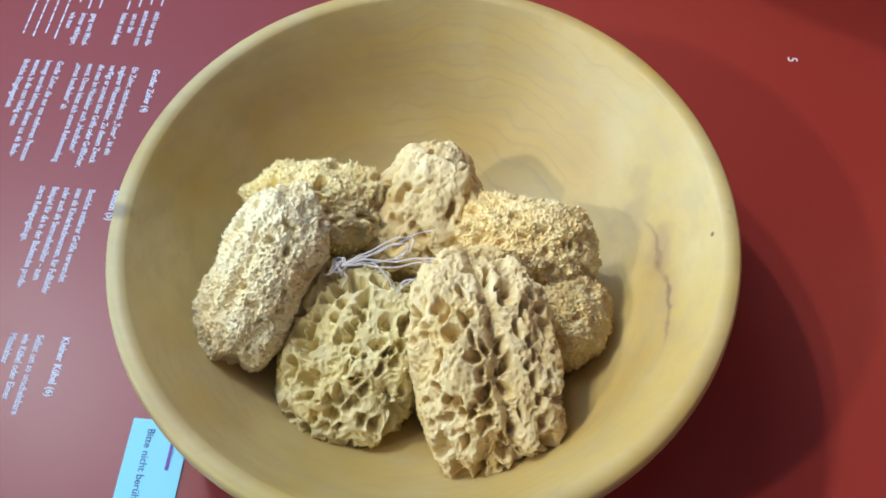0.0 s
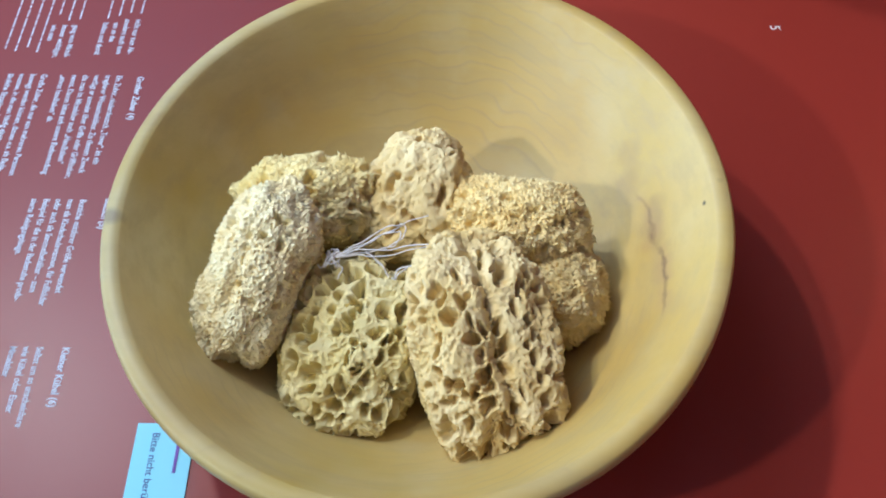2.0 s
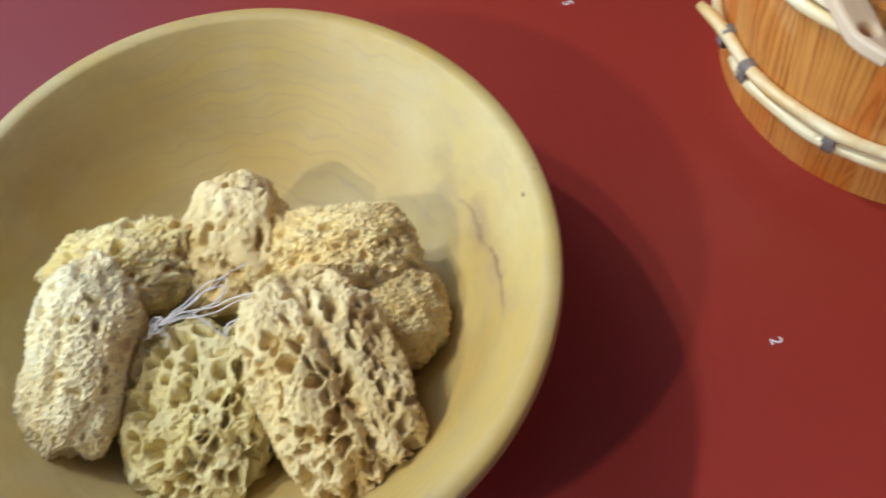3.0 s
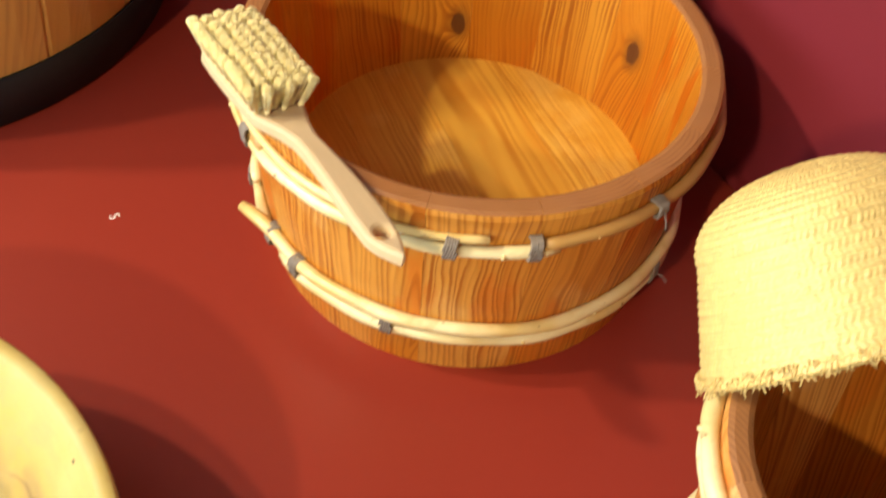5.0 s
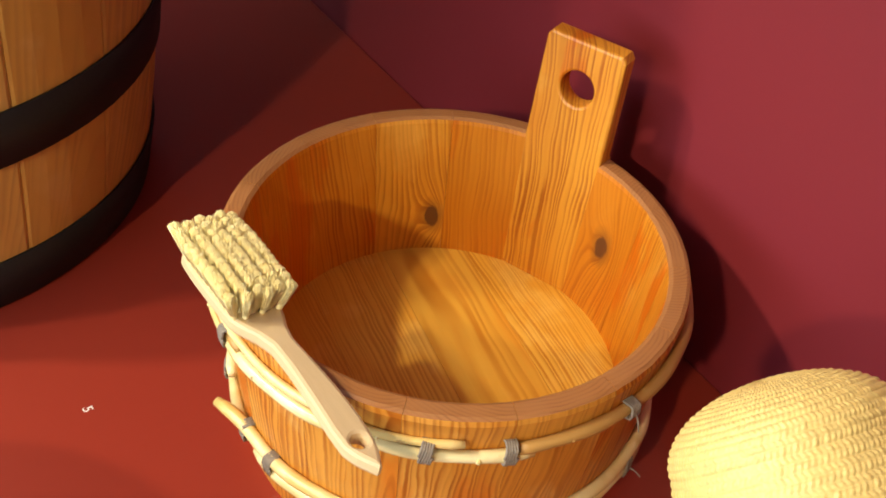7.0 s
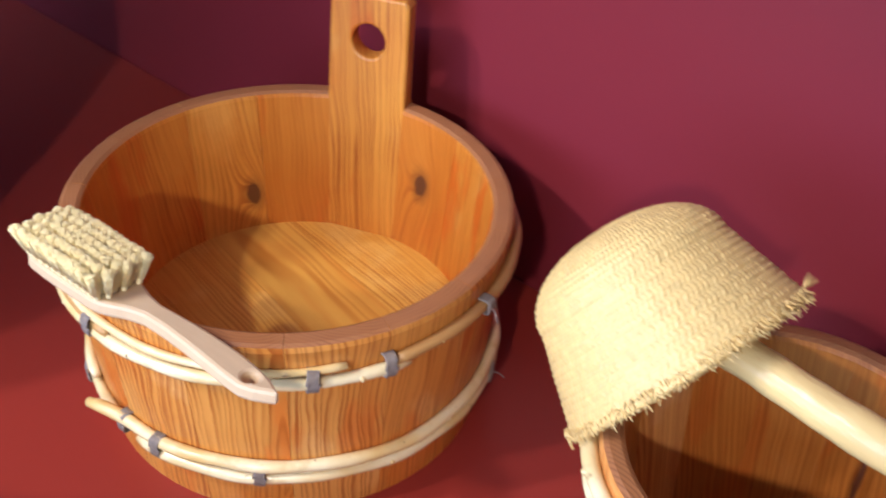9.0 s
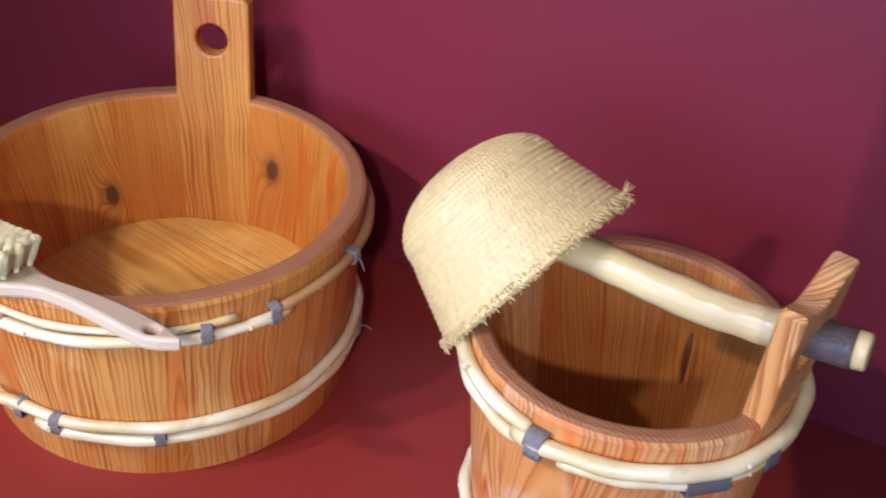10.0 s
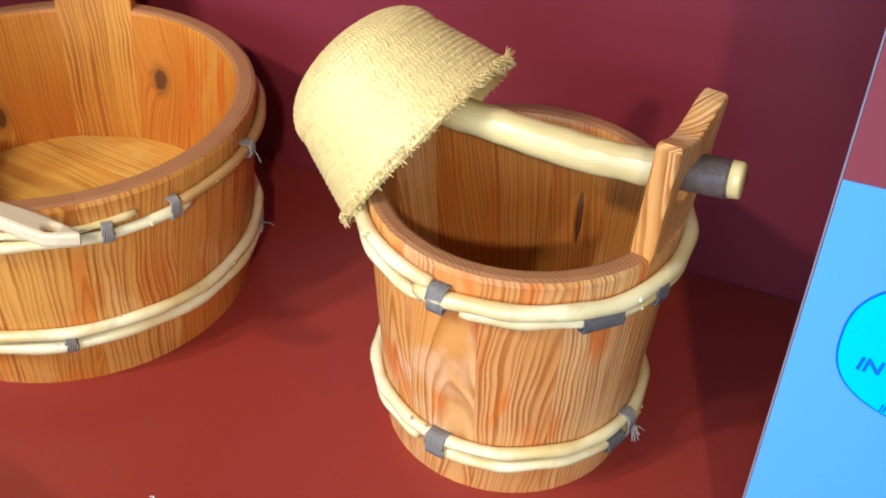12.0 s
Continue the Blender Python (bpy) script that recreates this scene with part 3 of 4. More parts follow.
for a0, a1, z, r, seed, mat, flare in ((171, 523, 0.0540, 0.0046, 1, None, 0.013), (186, 540, 0.0430, 0.0048, 2, None, 0.0), (150, 258, 0.1375, 0.0047, 3, None, 0.0),
                                       (254, 546, 0.1435, 0.0042, 4, TWIG_BROWN, 0.0), (120, 243, 0.1470, 0.0032, 5, None, 0.0)):
    hoop_twig(tub, tub_r, a0, a1, z, 0, r, r * 0.85, seed, mat, flare=flare)
for x, y, z, hz in ((0.45, 0.551, 0.0475, 0.0098), (0.411, 0.615, 0.0485, 0.0098), (0.403, 0.648, 0.050, 0.0095), (0.631, 0.512, 0.048, 0.0098), (0.417, 0.709, 0.048, 0.0098),
                    (0.476, 0.527, 0.1405, 0.0085), (0.516, 0.506, 0.1405, 0.0085), (0.595, 0.499, 0.1435, 0.0058), (0.395, 0.651, 0.1415, 0.0092)):
    hoop_tie(tub, tub_r, polar(x, y, TUB_AT), z, hz * 0.90, 0.0047, int(x * 1000), 5, tails=1 if x > 0.59 else 0)

# bucket
BUCKET_AT = pose(0.5857, 0.2741, 0, 0, 0, 0)
B_R0, B_R1, B_H, B_T = 0.0862, 0.1005, 0.1935, 0.0138
bucket = base("wooden_bucket", BUCKET_AT, "small reddish pine bucket with willow hoops and a stick handle", "bucket")
B_N = 12
EAR_A = -97.0
bucket_stave = stave_mesh("stave", B_R0, B_R1, B_H, B_T, B_N, BUCKET_WOOD, inside=BUCKET_INNER_SHADED)
bucket_r = lambda z: B_R0 + (B_R1 - B_R0) * z / B_H
for i in range(B_N):
    if i not in (0, 6):
        share("stave", bucket_stave, bucket, pose(0, 0, 0, 0, 0, EAR_A + 360 / B_N * i))
for turn, hw, near, far, dip in ((EAR_A, 0.0315, 0.2705, 0.2770, 0.0075), (EAR_A + 180, 0.0250, 0.2445, 0.2445, 0.002)):
    # the top dips between two horns, the one towards the wall being the higher
    crest = []
    for k in range(21):
        u = k / 20
        y = (-hw * 0.92) + 2.08 * hw * u
        z = near + (far - near) * u ** 1.6 - dip * math.sin(math.pi * min(1.0, u / 0.82)) ** 1.5
        z -= 0.005 * max(0.0, (u - 0.93) / 0.07) ** 2 + 0.003 * max(0.0, (0.05 - u) / 0.05) ** 2
        crest.append((y, z))
    ear = [(hw * 0.84, B_H - 0.0012)] + crest[::-1] + [(-hw * 0.84, B_H - 0.0012)]
    part("ear_stave", tall_stave(B_R0, B_R1, B_H, B_T, 0.0150, ear, [circle(0, 0.2325 if turn == EAR_A else 0.2295, 0.0120)], B_N), BUCKET_EAR, bucket, "tall stave that holds the stick", pose(0, 0, 0, 0, 0, turn), smooth=False)
bm = bmesh.new()
rr = bucket_r(0.03) - B_T + 0.001
ring = [[(rr * math.cos(a * math.tau / 48), rr * math.sin(a * math.tau / 48), z) for a in range(48)] for z in (0.03, 0.016)]
vs = add_grid(bm, ring, close_u=True)
bm.faces.new(vs[0]), bm.faces.new(vs[1][::-1])
bmesh.ops.recalc_face_normals(bm, faces=bm.faces)
part("floor_board", bm, TUB_FLOOR, bucket, smooth=False)
for a0, a1, z, r, seed, slope in ((166, 166 + 366, 0.1770, 0.0054, 11, 0.0085), (183, 183 + 345, 0.1668, 0.0048, 12, 0.0), (62, 62 + 350, 0.0465, 0.0046, 13, 0.0), (172, 172 + 352, 0.0355, 0.0046, 14, 0.0)):
    hoop_twig(bucket, bucket_r, a0, a1, z, 0, r, r * 0.85, seed, slope=slope)
for angle, z, hz, turns, mat, tails in ((175, 0.1715, 0.0102, 7, None, 0), (228.5, 0.1655, 0.0056, 17, TIE_DARK, 0), (252, 0.1690, 0.0085, 7, TIE_DARK, 0), (174, 0.0410, 0.0102, 9, None, 0),
                                        (259, 0.0410, 0.0100, 6, None, 7), (250, 0.0355, 0.0058, 10, TIE_DARK, 0)):
    hoop_tie(bucket, bucket_r, angle, z, hz * 0.95, 0.0051, int(angle), turns, mat, tails)
spine = [(0.5896, 0.3640, 0.2290), (0.5882, 0.3370, 0.2288), (0.5860, 0.3031, 0.2280), (0.5845, 0.2692, 0.2268), (0.5838, 0.2352, 0.2268), (0.5835, 0.2012, 0.2295), (0.5835, 0.1867, 0.2312)]
bm = bmesh.new()
long, wide = [], []
for k in range(61):
    u = k / 60 * (len(spine) - 1)
    c = min(int(u), len(spine) - 2)
    long.append(Vector(spine[c]).lerp(Vector(spine[c + 1]), u - c))
    wide.append(0.0112 + 0.0003 * math.sin(k * 0.23) + 0.0002 * math.sin(k * 0.9 + 1))
tube(bm, long, wide, 32)
for v in bm.verts:
    q = Vector((v.co.x * 130, v.co.y * 38, v.co.z * 130))
    facet = math.floor(noise.noise(q) * 6) / 6
    v.co += Vector((noise.noise(v.co * 45), 0, noise.noise(v.co * 45 + Vector((9, 0, 0))))) * 0.0005
    v.co += Vector((v.co.x - 0.5845, 0, v.co.z - 0.2310)) * (0.045 * facet)
part("stick", bm, STICK, bucket, "debarked round stick", at=BUCKET_AT.inverted())
spine = [(0.5835, 0.1877, 0.2330), (0.5835, 0.1789, 0.2340), (0.5836, 0.1673, 0.2352), (0.5838, 0.1557, 0.2366), (0.5838, 0.1518, 0.2370)]
bm = tube(bmesh.new(), spine, [0.0113, 0.0115, 0.0117, 0.0115, 0.0111], 20)
for v in bm.verts:
    v.co += Vector((noise.noise(v.co * 90), 0, noise.noise(v.co * 90 + Vector((9, 0, 0))))) * 0.0010
part("bark", bm, BARK, bucket, "dark bark left on the stick's end", at=BUCKET_AT.inverted())
bm = tube(bmesh.new(), [(0.5838, 0.1520, 0.2370), (0.5839, 0.1460, 0.2377), (0.5839, 0.1448, 0.2378)], [0.0110, 0.0107, 0.0096], 20)
part("cut_end", bm, STICK, bucket, "pale sawn end of the stick", at=BUCKET_AT.inverted())

bm = tube(bmesh.new(), [(0.0655, -0.0175, 0.108), (0.0690, -0.0165, 0.122), (0.0715, -0.0160, 0.135), (0.0735, -0.0155, 0.146)], [0.0006, 0.0022, 0.0018, 0.0005], 8)
part("resin_streak", bm, RESIN, bucket, "dark resin streak inside")

# barrel
BARREL_AT = pose(0.2458, 1.1057, 0)
BARREL_H = 0.76
barrel = base("barrel", BARREL_AT, "pale oak barrel with broad black iron hoops", "barrel")
barrel_r = lambda z: 0.2262 + 0.0345 * (1 - (z / (BARREL_H / 2) - 1) ** 2)


def barrel_stave(count, thick):
    """One stave of a bellied barrel, upright at the angle 0, with softly rounded long edges."""
    half = math.pi / count - 0.0009
    levels = [BARREL_H * k / 16 for k in range(17)]
    prof = [(barrel_r(z), z) for z in levels] + [(barrel_r(z) - thick, z) for z in levels[::-1]]
    bm = swept(prof, [half * k for k in (-1, -0.94, -0.5, 0, 0.5, 0.94, 1)])
    for v in bm.verts:
        if abs(math.atan2(v.co.y, v.co.x)) > half * 0.97 and math.hypot(v.co.x, v.co.y) > barrel_r(v.co.z) - thick / 2:
            v.co.x *= 0.9968
            v.co.y *= 0.9968
    me = bpy.data.meshes.new("stave")
    bm.to_mesh(me)
    bm.free()
    me.transform(Matrix.Scale(S, 4))
    me.materials.append(BARREL_WOOD)
    return me


barrel_mesh = barrel_stave(18, 0.02)
for i in range(18):
    share("stave", barrel_mesh, barrel, pose(0, 0, 0, 0, 0, 20 * i))
for z0, z1 in ((0.001, 0.0507), (0.1424, 0.1899), (0.275, 0.315), (0.445, 0.485), (0.5701, 0.6176), (0.7093, 0.759)):
    prof = [(barrel_r(z0) + 0.0005, z0), (barrel_r(z0) + 0.003, z0 + 0.001), (barrel_r(z1) + 0.003, z1 - 0.001), (barrel_r(z1) + 0.0005, z1)]
    part("hoop", swept(prof, [math.tau * k / 96 for k in range(96)], True), BLACK, barrel, "flat black hoop")
for z0 in (0.030, BARREL_H - 0.045):
    bm = swept([(0.0, z0), (barrel_r(z0) - 0.019, z0), (barrel_r(z0) - 0.019, z0 + 0.018), (0.0, z0 + 0.018)], [math.tau * k / 48 for k in range(48)], True)
    bmesh.ops.remove_doubles(bm, verts=bm.verts, dist=1e-5)
    part("head", bm, BARREL_WOOD, barrel, "round oak head", smooth=False)

# ---- bowl ----
BOWL_AT = pose(0.0885, 0.489, 0)
OUT = [(0.0, 0.004), (0.055, 0.004), (0.060, 0.0), (0.072, 0.0), (0.078, 0.004), (0.105, 0.018), (0.135, 0.042), (0.157, 0.069), (0.170, 0.086), (0.1742, 0.0935), (0.1738, 0.0985), (0.1722, 0.1004),
       (0.1642, 0.1002), (0.1624, 0.0984), (0.1592, 0.0945), (0.150, 0.083), (0.132, 0.060), (0.108, 0.038), (0.078, 0.0215), (0.045, 0.0145), (0.0, 0.013)]
bm = bmesh.new()
prof = []
for (r0, z0), (r1, z1) in zip(OUT, OUT[1:]):
    prof += [(r0 + (r1 - r0) * k / 2, z0 + (z1 - z0) * k / 2) for k in range(2)]
prof = prof[1:] + [(0.0005, 0.013)]
add_grid(bm, [[(r * math.cos(a * math.tau / 128), 1.088 * r * math.sin(a * math.tau / 128), z) for r, z in prof] for a in range(128)], close_v=True)
bmesh.ops.recalc_face_normals(bm, faces=bm.faces)
bowl = tagged(link_mesh("wooden_bowl", bm, MAPLE, at=BOWL_AT), "wide pale turned wooden bowl with a thick rounded rim", "bowl")

# ---- sponges ----
def sponge(centre, radii, turn, material, label, seed, pore, share_open, depth, stretch=(1, 1, 1), taper=0.0, level=7, groove=0.0, small=0.003, small_depth=0.0012, fuzz=0.0010, square=2.3, spikes=0, spike=0.002, wide_open=0.60, second=0.0):
    """A natural sponge: an uneven lump riddled with open pores of the given spacing, small holes in the walls between them and a shaggy surface of tiny tufts."""
    bm = bmesh.new()
    bmesh.ops.create_icosphere(bm, subdivisions=level, radius=1)
    shift = Vector((seed * 3.7, seed * 1.3, seed * 2.1))
    st = Vector(stretch)
    for v in bm.verts:
        d = v.co.normalized()
        k = (abs(d.x) ** square + abs(d.y) ** square + abs(d.z) ** square) ** (-1 / square)
        d = d * k
        p = Vector((d.x * radii[0], d.y * radii[1], d.z * radii[2]))
        if taper:
            k = 1 - taper * d.y
            p.x *= k
            p.z *= k
        nrm = Vector((d.x / radii[0], d.y / radii[1], d.z / radii[2])).normalized()
        p *= 1 + 0.14 * noise.noise(d * 1.7 + shift) + 0.08 * noise.noise(d * 4.1 + shift)
        warp = Vector((noise.noise(p * 110 + shift), noise.noise(p * 110 + shift * 2), noise.noise(p * 110 + shift * 3))) * pore * 0.55
        fine = Vector((noise.noise(p * 420 + shift), noise.noise(p * 420 + shift * 2), noise.noise(p * 420 + shift * 3))) * pore * 0.05
        q = p + warp + fine
        q = Vector((q.x / st.x, q.y / st.y, q.z / st.z)) / pore + shift
        near, cells = noise.voronoi(q)
        c = cells[0]
        h = math.sin(c.x * 12.99 + c.y * 78.23 + c.z * 37.72) * 43758.5453
        h -= math.floor(h)
        out = 0.0
        if h < share_open:
            wide = wide_open * (0.62 + 0.38 * (h / share_open))
            open_ = max(0.0, min(1.0, (wide - near[0]) / (wide * 0.52)))
            out -= depth * open_ * open_ * (3 - 2 * open_) * (0.55 + 0.65 * h / share_open)
        if second:
            near, cells = noise.voronoi((p + warp * 0.7) / (pore * 0.52) + shift * 2)
            open_ = max(0.0, min(1.0, (0.56 - near[0]) / 0.34))
            out -= second * open_ * open_ * (3 - 2 * open_)
        # small tufts and pits cover the walls between the pores
        near, cells = noise.voronoi(p / small + shift + warp * 60)
        c = cells[0]
        h = math.sin(c.x * 41.3 + c.y * 17.9 + c.z * 63.1) * 9358.5
        h -= math.floor(h)
        if h < 0.5:
            out -= small_depth * max(0.0, min(1.0, (0.50 - near[0]) / 0.30)) * (0.5 + h)
        else:
            out += fuzz * max(0.0, 1 - near[0] / 0.55) * (0.2 + h)
        out += fuzz * 0.5 * noise.noise(p / 0.0011 + shift * 2)
        if groove:
            g = abs(d.x - 0.10 + 0.30 * noise.noise(d * 2.4 + shift))
            if d.z > 0:
                out -= groove * max(0.0, 1 - g / 0.24) ** 1.5 * min(1.0, d.z * 2)
        v.co = p + nrm * out
    if spikes:
        bm.normal_update()
        rnd = jitter(seed)
        bm.verts.ensure_lookup_table()
        roots = [(v.co.copy(), v.normal.copy()) for v in rnd.sample(list(bm.verts), spikes)]
        for root, way in roots:
            way = (way + Vector((rnd.uniform(-1, 1), rnd.uniform(-1, 1), rnd.uniform(-1, 1))) * 0.55).normalized()
            a = way.orthogonal().normalized()
            b = way.cross(a)
            r = rnd.uniform(0.00035, 0.00075)
            top = bm.verts.new(root + way * spike * rnd.uniform(0.45, 1.15))
            foot = [bm.verts.new(root - way * 0.0006 + (a * math.cos(k * 2.094) + b * math.sin(k * 2.094)) * r) for k in range(3)]
            for k in range(3):
                bm.faces.new((foot[k], foot[(k + 1) % 3], top))
    return tagged(link_mesh("sponge", bm, material, at=pose(*centre, *turn)), label, "sponge", "sponges in the bowl")


sponge((0.004, 0.449, 0.076), (0.027, 0.052, 0.027), (30, 0, -20), SPONGE_PALE, "long pale cream natural sponge with a fine shaggy surface", 1, 0.0085, 0.26, 0.0055, level=8, small=0.0026, small_depth=0.0021, fuzz=0.0016, square=2.7, spikes=9000, spike=0.0017)
sponge((0.020, 0.507, 0.066), (0.043, 0.027, 0.028), (0, 0, 6), SPONGE_YELLOW, "short cream yellow natural sponge with shaggy pores", 2, 0.0105, 0.60, 0.0070, small=0.0028, small_depth=0.0018, fuzz=0.0017, square=2.5, spikes=9000, spike=0.0019)
sponge((0.086, 0.520, 0.060), (0.039, 0.042, 0.033), (42, 0, -4), SPONGE_TAN, "pointed tan natural sponge with few large pores", 3, 0.0115, 0.40, 0.0075, taper=0.36, small=0.0026, small_depth=0.0012, fuzz=0.0006, square=2.4, spikes=2000, spike=0.0014, second=0.0010)
sponge((0.144, 0.500, 0.068), (0.043, 0.026, 0.026), (0, 0, -6), SPONGE_GOLD, "golden natural sponge with a bristly fine surface", 4, 0.0070, 0.40, 0.0038, level=8, small=0.0026, small_depth=0.0016, fuzz=0.0020, square=2.4, spikes=9000, spike=0.0021)
sponge((0.172, 0.466, 0.050), (0.025, 0.029, 0.025), (0, 0, 0), SPONGE_GOLD, "small golden natural sponge with a bristly fine surface", 5, 0.0060, 0.24, 0.0026, small=0.0022, small_depth=0.0016, fuzz=0.0016, spikes=9000, spike=0.0020)
sponge((0.131, 0.417, 0.064), (0.040, 0.063, 0.033), (24, 0, 20), SPONGE_TAN, "large tan natural sponge with deep open pores and a groove", 6, 0.0079, 0.97, 0.0102, stretch=(1, 1.35, 1), level=8, groove=0.006, small=0.0026, small_depth=0.0006, fuzz=0.0006, square=2.7, spikes=3500, spike=0.0016, wide_open=0.63, second=0.0012)
sponge((0.058, 0.421, 0.048), (0.041, 0.052, 0.028), (22, 0, -10), SPONGE_OLIVE, "flat olive natural sponge with a net of wide pores", 7, 0.0084, 0.97, 0.0100, stretch=(1, 1.2, 1), level=8, small=0.0026, small_depth=0.0004, fuzz=0.0004, square=2.4, taper=-0.06, spikes=3000, spike=0.0016, wide_open=0.66, second=0.0013)

# a loose bundle of white string among the sponges
bundle = base("string_bundle", pose(0.044, 0.456, 0.086), "loose knotted bundle of thin white string", "string")
rnd = jitter(77)


def thread(points, wave):
    """A thin string that runs in soft bends through a few points."""
    p = [Vector(points[0])] + [Vector(q) for q in points] + [Vector(points[-1])]
    line = []
    for i in range(1, len(p) - 2):
        for k in range(10):
            t = k / 10
            q = 0.5 * ((2 * p[i]) + (p[i + 1] - p[i - 1]) * t + (2 * p[i - 1] - 5 * p[i] + 4 * p[i + 1] - p[i + 2]) * t * t + (3 * p[i] - p[i - 1] - 3 * p[i + 1] + p[i + 2]) * t ** 3)
            n_k = len(line)
            line.append(q + Vector((0.0004 * math.sin(n_k * 0.7 + wave), 0.0006 * math.cos(n_k * 0.5 + wave), 0.0004 * math.sin(n_k * 0.9))))
    line.append(p[-1])
    part("strand", tube(bmesh.new(), line, 0.00042, 5), STRING, bundle)


# long ends, two open loops towards the tan sponge and one that hangs over the olive one
thread([(0, 0, 0), (0.018, 0.008, 0.004), (0.034, 0.020, 0.006), (0.050, 0.030, 0.005)], 0)
thread([(0, 0, 0), (0.014, 0.003, 0.005), (0.034, 0.005, 0.006), (0.062, 0.008, 0.012)], 1)
thread([(0, 0.001, 0), (0.016, 0.001, 0.003), (0.036, 0.003, 0.004), (0.060, 0.010, 0.010)], 2)
thread([(0, 0, 0), (0.012, 0.007, 0.004), (0.028, 0.018, 0.007), (0.037, 0.021, 0.007), (0.038, 0.014, 0.005), (0.028, 0.006, 0.003)], 3)
thread([(0, 0, 0), (0.014, 0.006, 0.005), (0.030, 0.014, 0.008), (0.036, 0.016, 0.006), (0.033, 0.008, 0.004), (0.018, 0.004, 0.003)], 4)
thread([(0, 0, 0), (0.015, 0.004, 0.002), (0.025, 0.001, 0.000), (0.034, -0.008, -0.005), (0.039, -0.004, -0.002), (0.050, 0.001, 0.002)], 5)
thread([(0, 0, 0), (0.016, 0.003, 0.003), (0.027, -0.002, 0.001), (0.035, -0.011, -0.006), (0.036, -0.004, -0.002), (0.046, -0.001, 0.002)], 6)
thread([(0, 0, 0), (0.006, -0.006, -0.001), (0.004, -0.011, -0.003)], 7)
thread([(0, 0, 0), (-0.004, -0.006, 0.000), (-0.008, -0.004, -0.001)], 8)
pts = [Vector((0.0040 * math.cos(a * 0.9), 0.0050 * math.sin(a * 1.3), 0.0022 * math.sin(a * 1.7))) for a in np.linspace(0, 24, 90)]
part("knot", tube(bmesh.new(), pts, 0.00045, 5), STRING, bundle)

# ---- hat ----
n_ = Vector((0.0609, 0.8227, 0.5509)).normalized()
u_ = Vector((0.703, -0.432, 0.561)).normalized()
u_ = (u_ - n_ * u_.dot(n_)).normalized()
w_ = n_.cross(u_)
HAT = Matrix((u_, w_, n_)).transposed().to_4x4()
HAT.translation = (0.5864, 0.3473, 0.2020)
HAT_R, HAT_SIDE, HAT_TURN, HAT_H, HAT_NARROW = 0.0722, 0.0581, 0.0493, 0.0836, 0.937
HPROF = [(HAT_R + 0.0022, -0.0040), (HAT_R + 0.0004, -0.0010)] + [(HAT_R + (HAT_SIDE - HAT_R) * k / 5, HAT_TURN * k / 5) for k in range(5)]
HPROF += [(HAT_SIDE * max(math.cos(radians(a)), 0.008) ** 0.93, HAT_TURN + (HAT_H - HAT_TURN) * math.sin(radians(a)) ** 0.93) for a in range(0, 91, 9)]


def along_profile(points, count):
    """Even steps along a smooth line through the points, with the way gone and the normal."""
    fine = []
    p = [Vector(points[0])] + [Vector(q) for q in points] + [Vector(points[-1])]
    for i in range(1, len(p) - 2):
        for k in range(12):
            t = k / 12
            fine.append(0.5 * ((2 * p[i]) + (p[i + 1] - p[i - 1]) * t + (2 * p[i - 1] - 5 * p[i] + 4 * p[i + 1] - p[i + 2]) * t * t + (3 * p[i] - p[i - 1] - 3 * p[i + 1] + p[i + 2]) * t ** 3))
    fine.append(p[-1])
    gone = [0.0]
    for a, b in zip(fine, fine[1:]):
        gone.append(gone[-1] + (b - a).length)
    xs = np.interp(np.linspace(0, gone[-1], count), gone, [q.x for q in fine])
    ys = np.interp(np.linspace(0, gone[-1], count), gone, [q.y for q in fine])
    return xs, ys, gone[-1]


hat = base("straw_hat", HAT, "woven straw cap with a frayed edge, resting on the bucket", "hat")
NV, NU = 210, 640
xs, zs, run = along_profile(HPROF, NV)
tx, tz = np.gradient(xs), np.gradient(zs)
ln = np.hypot(tx, tz)
nx, nz = tz / ln, -tx / ln
steps = np.linspace(0, run, NV)
theta = np.linspace(0, math.tau, NU, endpoint=False)
row = steps[:, None] / 0.0040 + theta[None, :] / math.tau
turn = np.floor(row)
slant = np.where(turn % 2 == 0, 1.0, -1.0) * (row - turn) * 0.55
col = theta[None, :] * 0.072 / 0.0036 + slant + 0.31 * turn
weave = np.sin(math.pi * (row - turn)) ** 0.45 * (0.45 + 0.55 * np.abs(np.sin(math.pi * col)) ** 0.6)
strand = np.sin(np.floor(col) * 12.9898 + turn * 78.233) * 43758.5453
strand = strand - np.floor(strand)
weave = weave * (0.72 + 0.56 * strand)
lump = 0.0010 * np.sin(3 * theta + 1)[None, :] + 0.0008 * np.sin(5 * theta + 2)[None, :]
rad = xs[:, None] + nx[:, None] * (weave * 0.0011 - 0.0007) + lump * (xs[:, None] / 0.08)
hig = zs[:, None] + nz[:, None] * (weave * 0.0011 - 0.0007) + 0 * theta[None, :]
bm = bmesh.new()
add_grid(bm, [[(rad[j, i] * math.cos(theta[i]), HAT_NARROW * rad[j, i] * math.sin(theta[i]), hig[j, i]) for i in range(NU)] for j in range(NV)], close_u=True)
add_grid(bm, [[((xs[j] - nx[j] * 0.0030) * math.cos(a), HAT_NARROW * (xs[j] - nx[j] * 0.0030) * math.sin(a), zs[j] - nz[j] * 0.0030) for a in theta[::8]] for j in range(0, NV - 3, 6)], close_u=True)
crown = part("crown", bm, STRAW, hat, "woven straw crown")
rnd = jitter(5)
bm = bmesh.new()
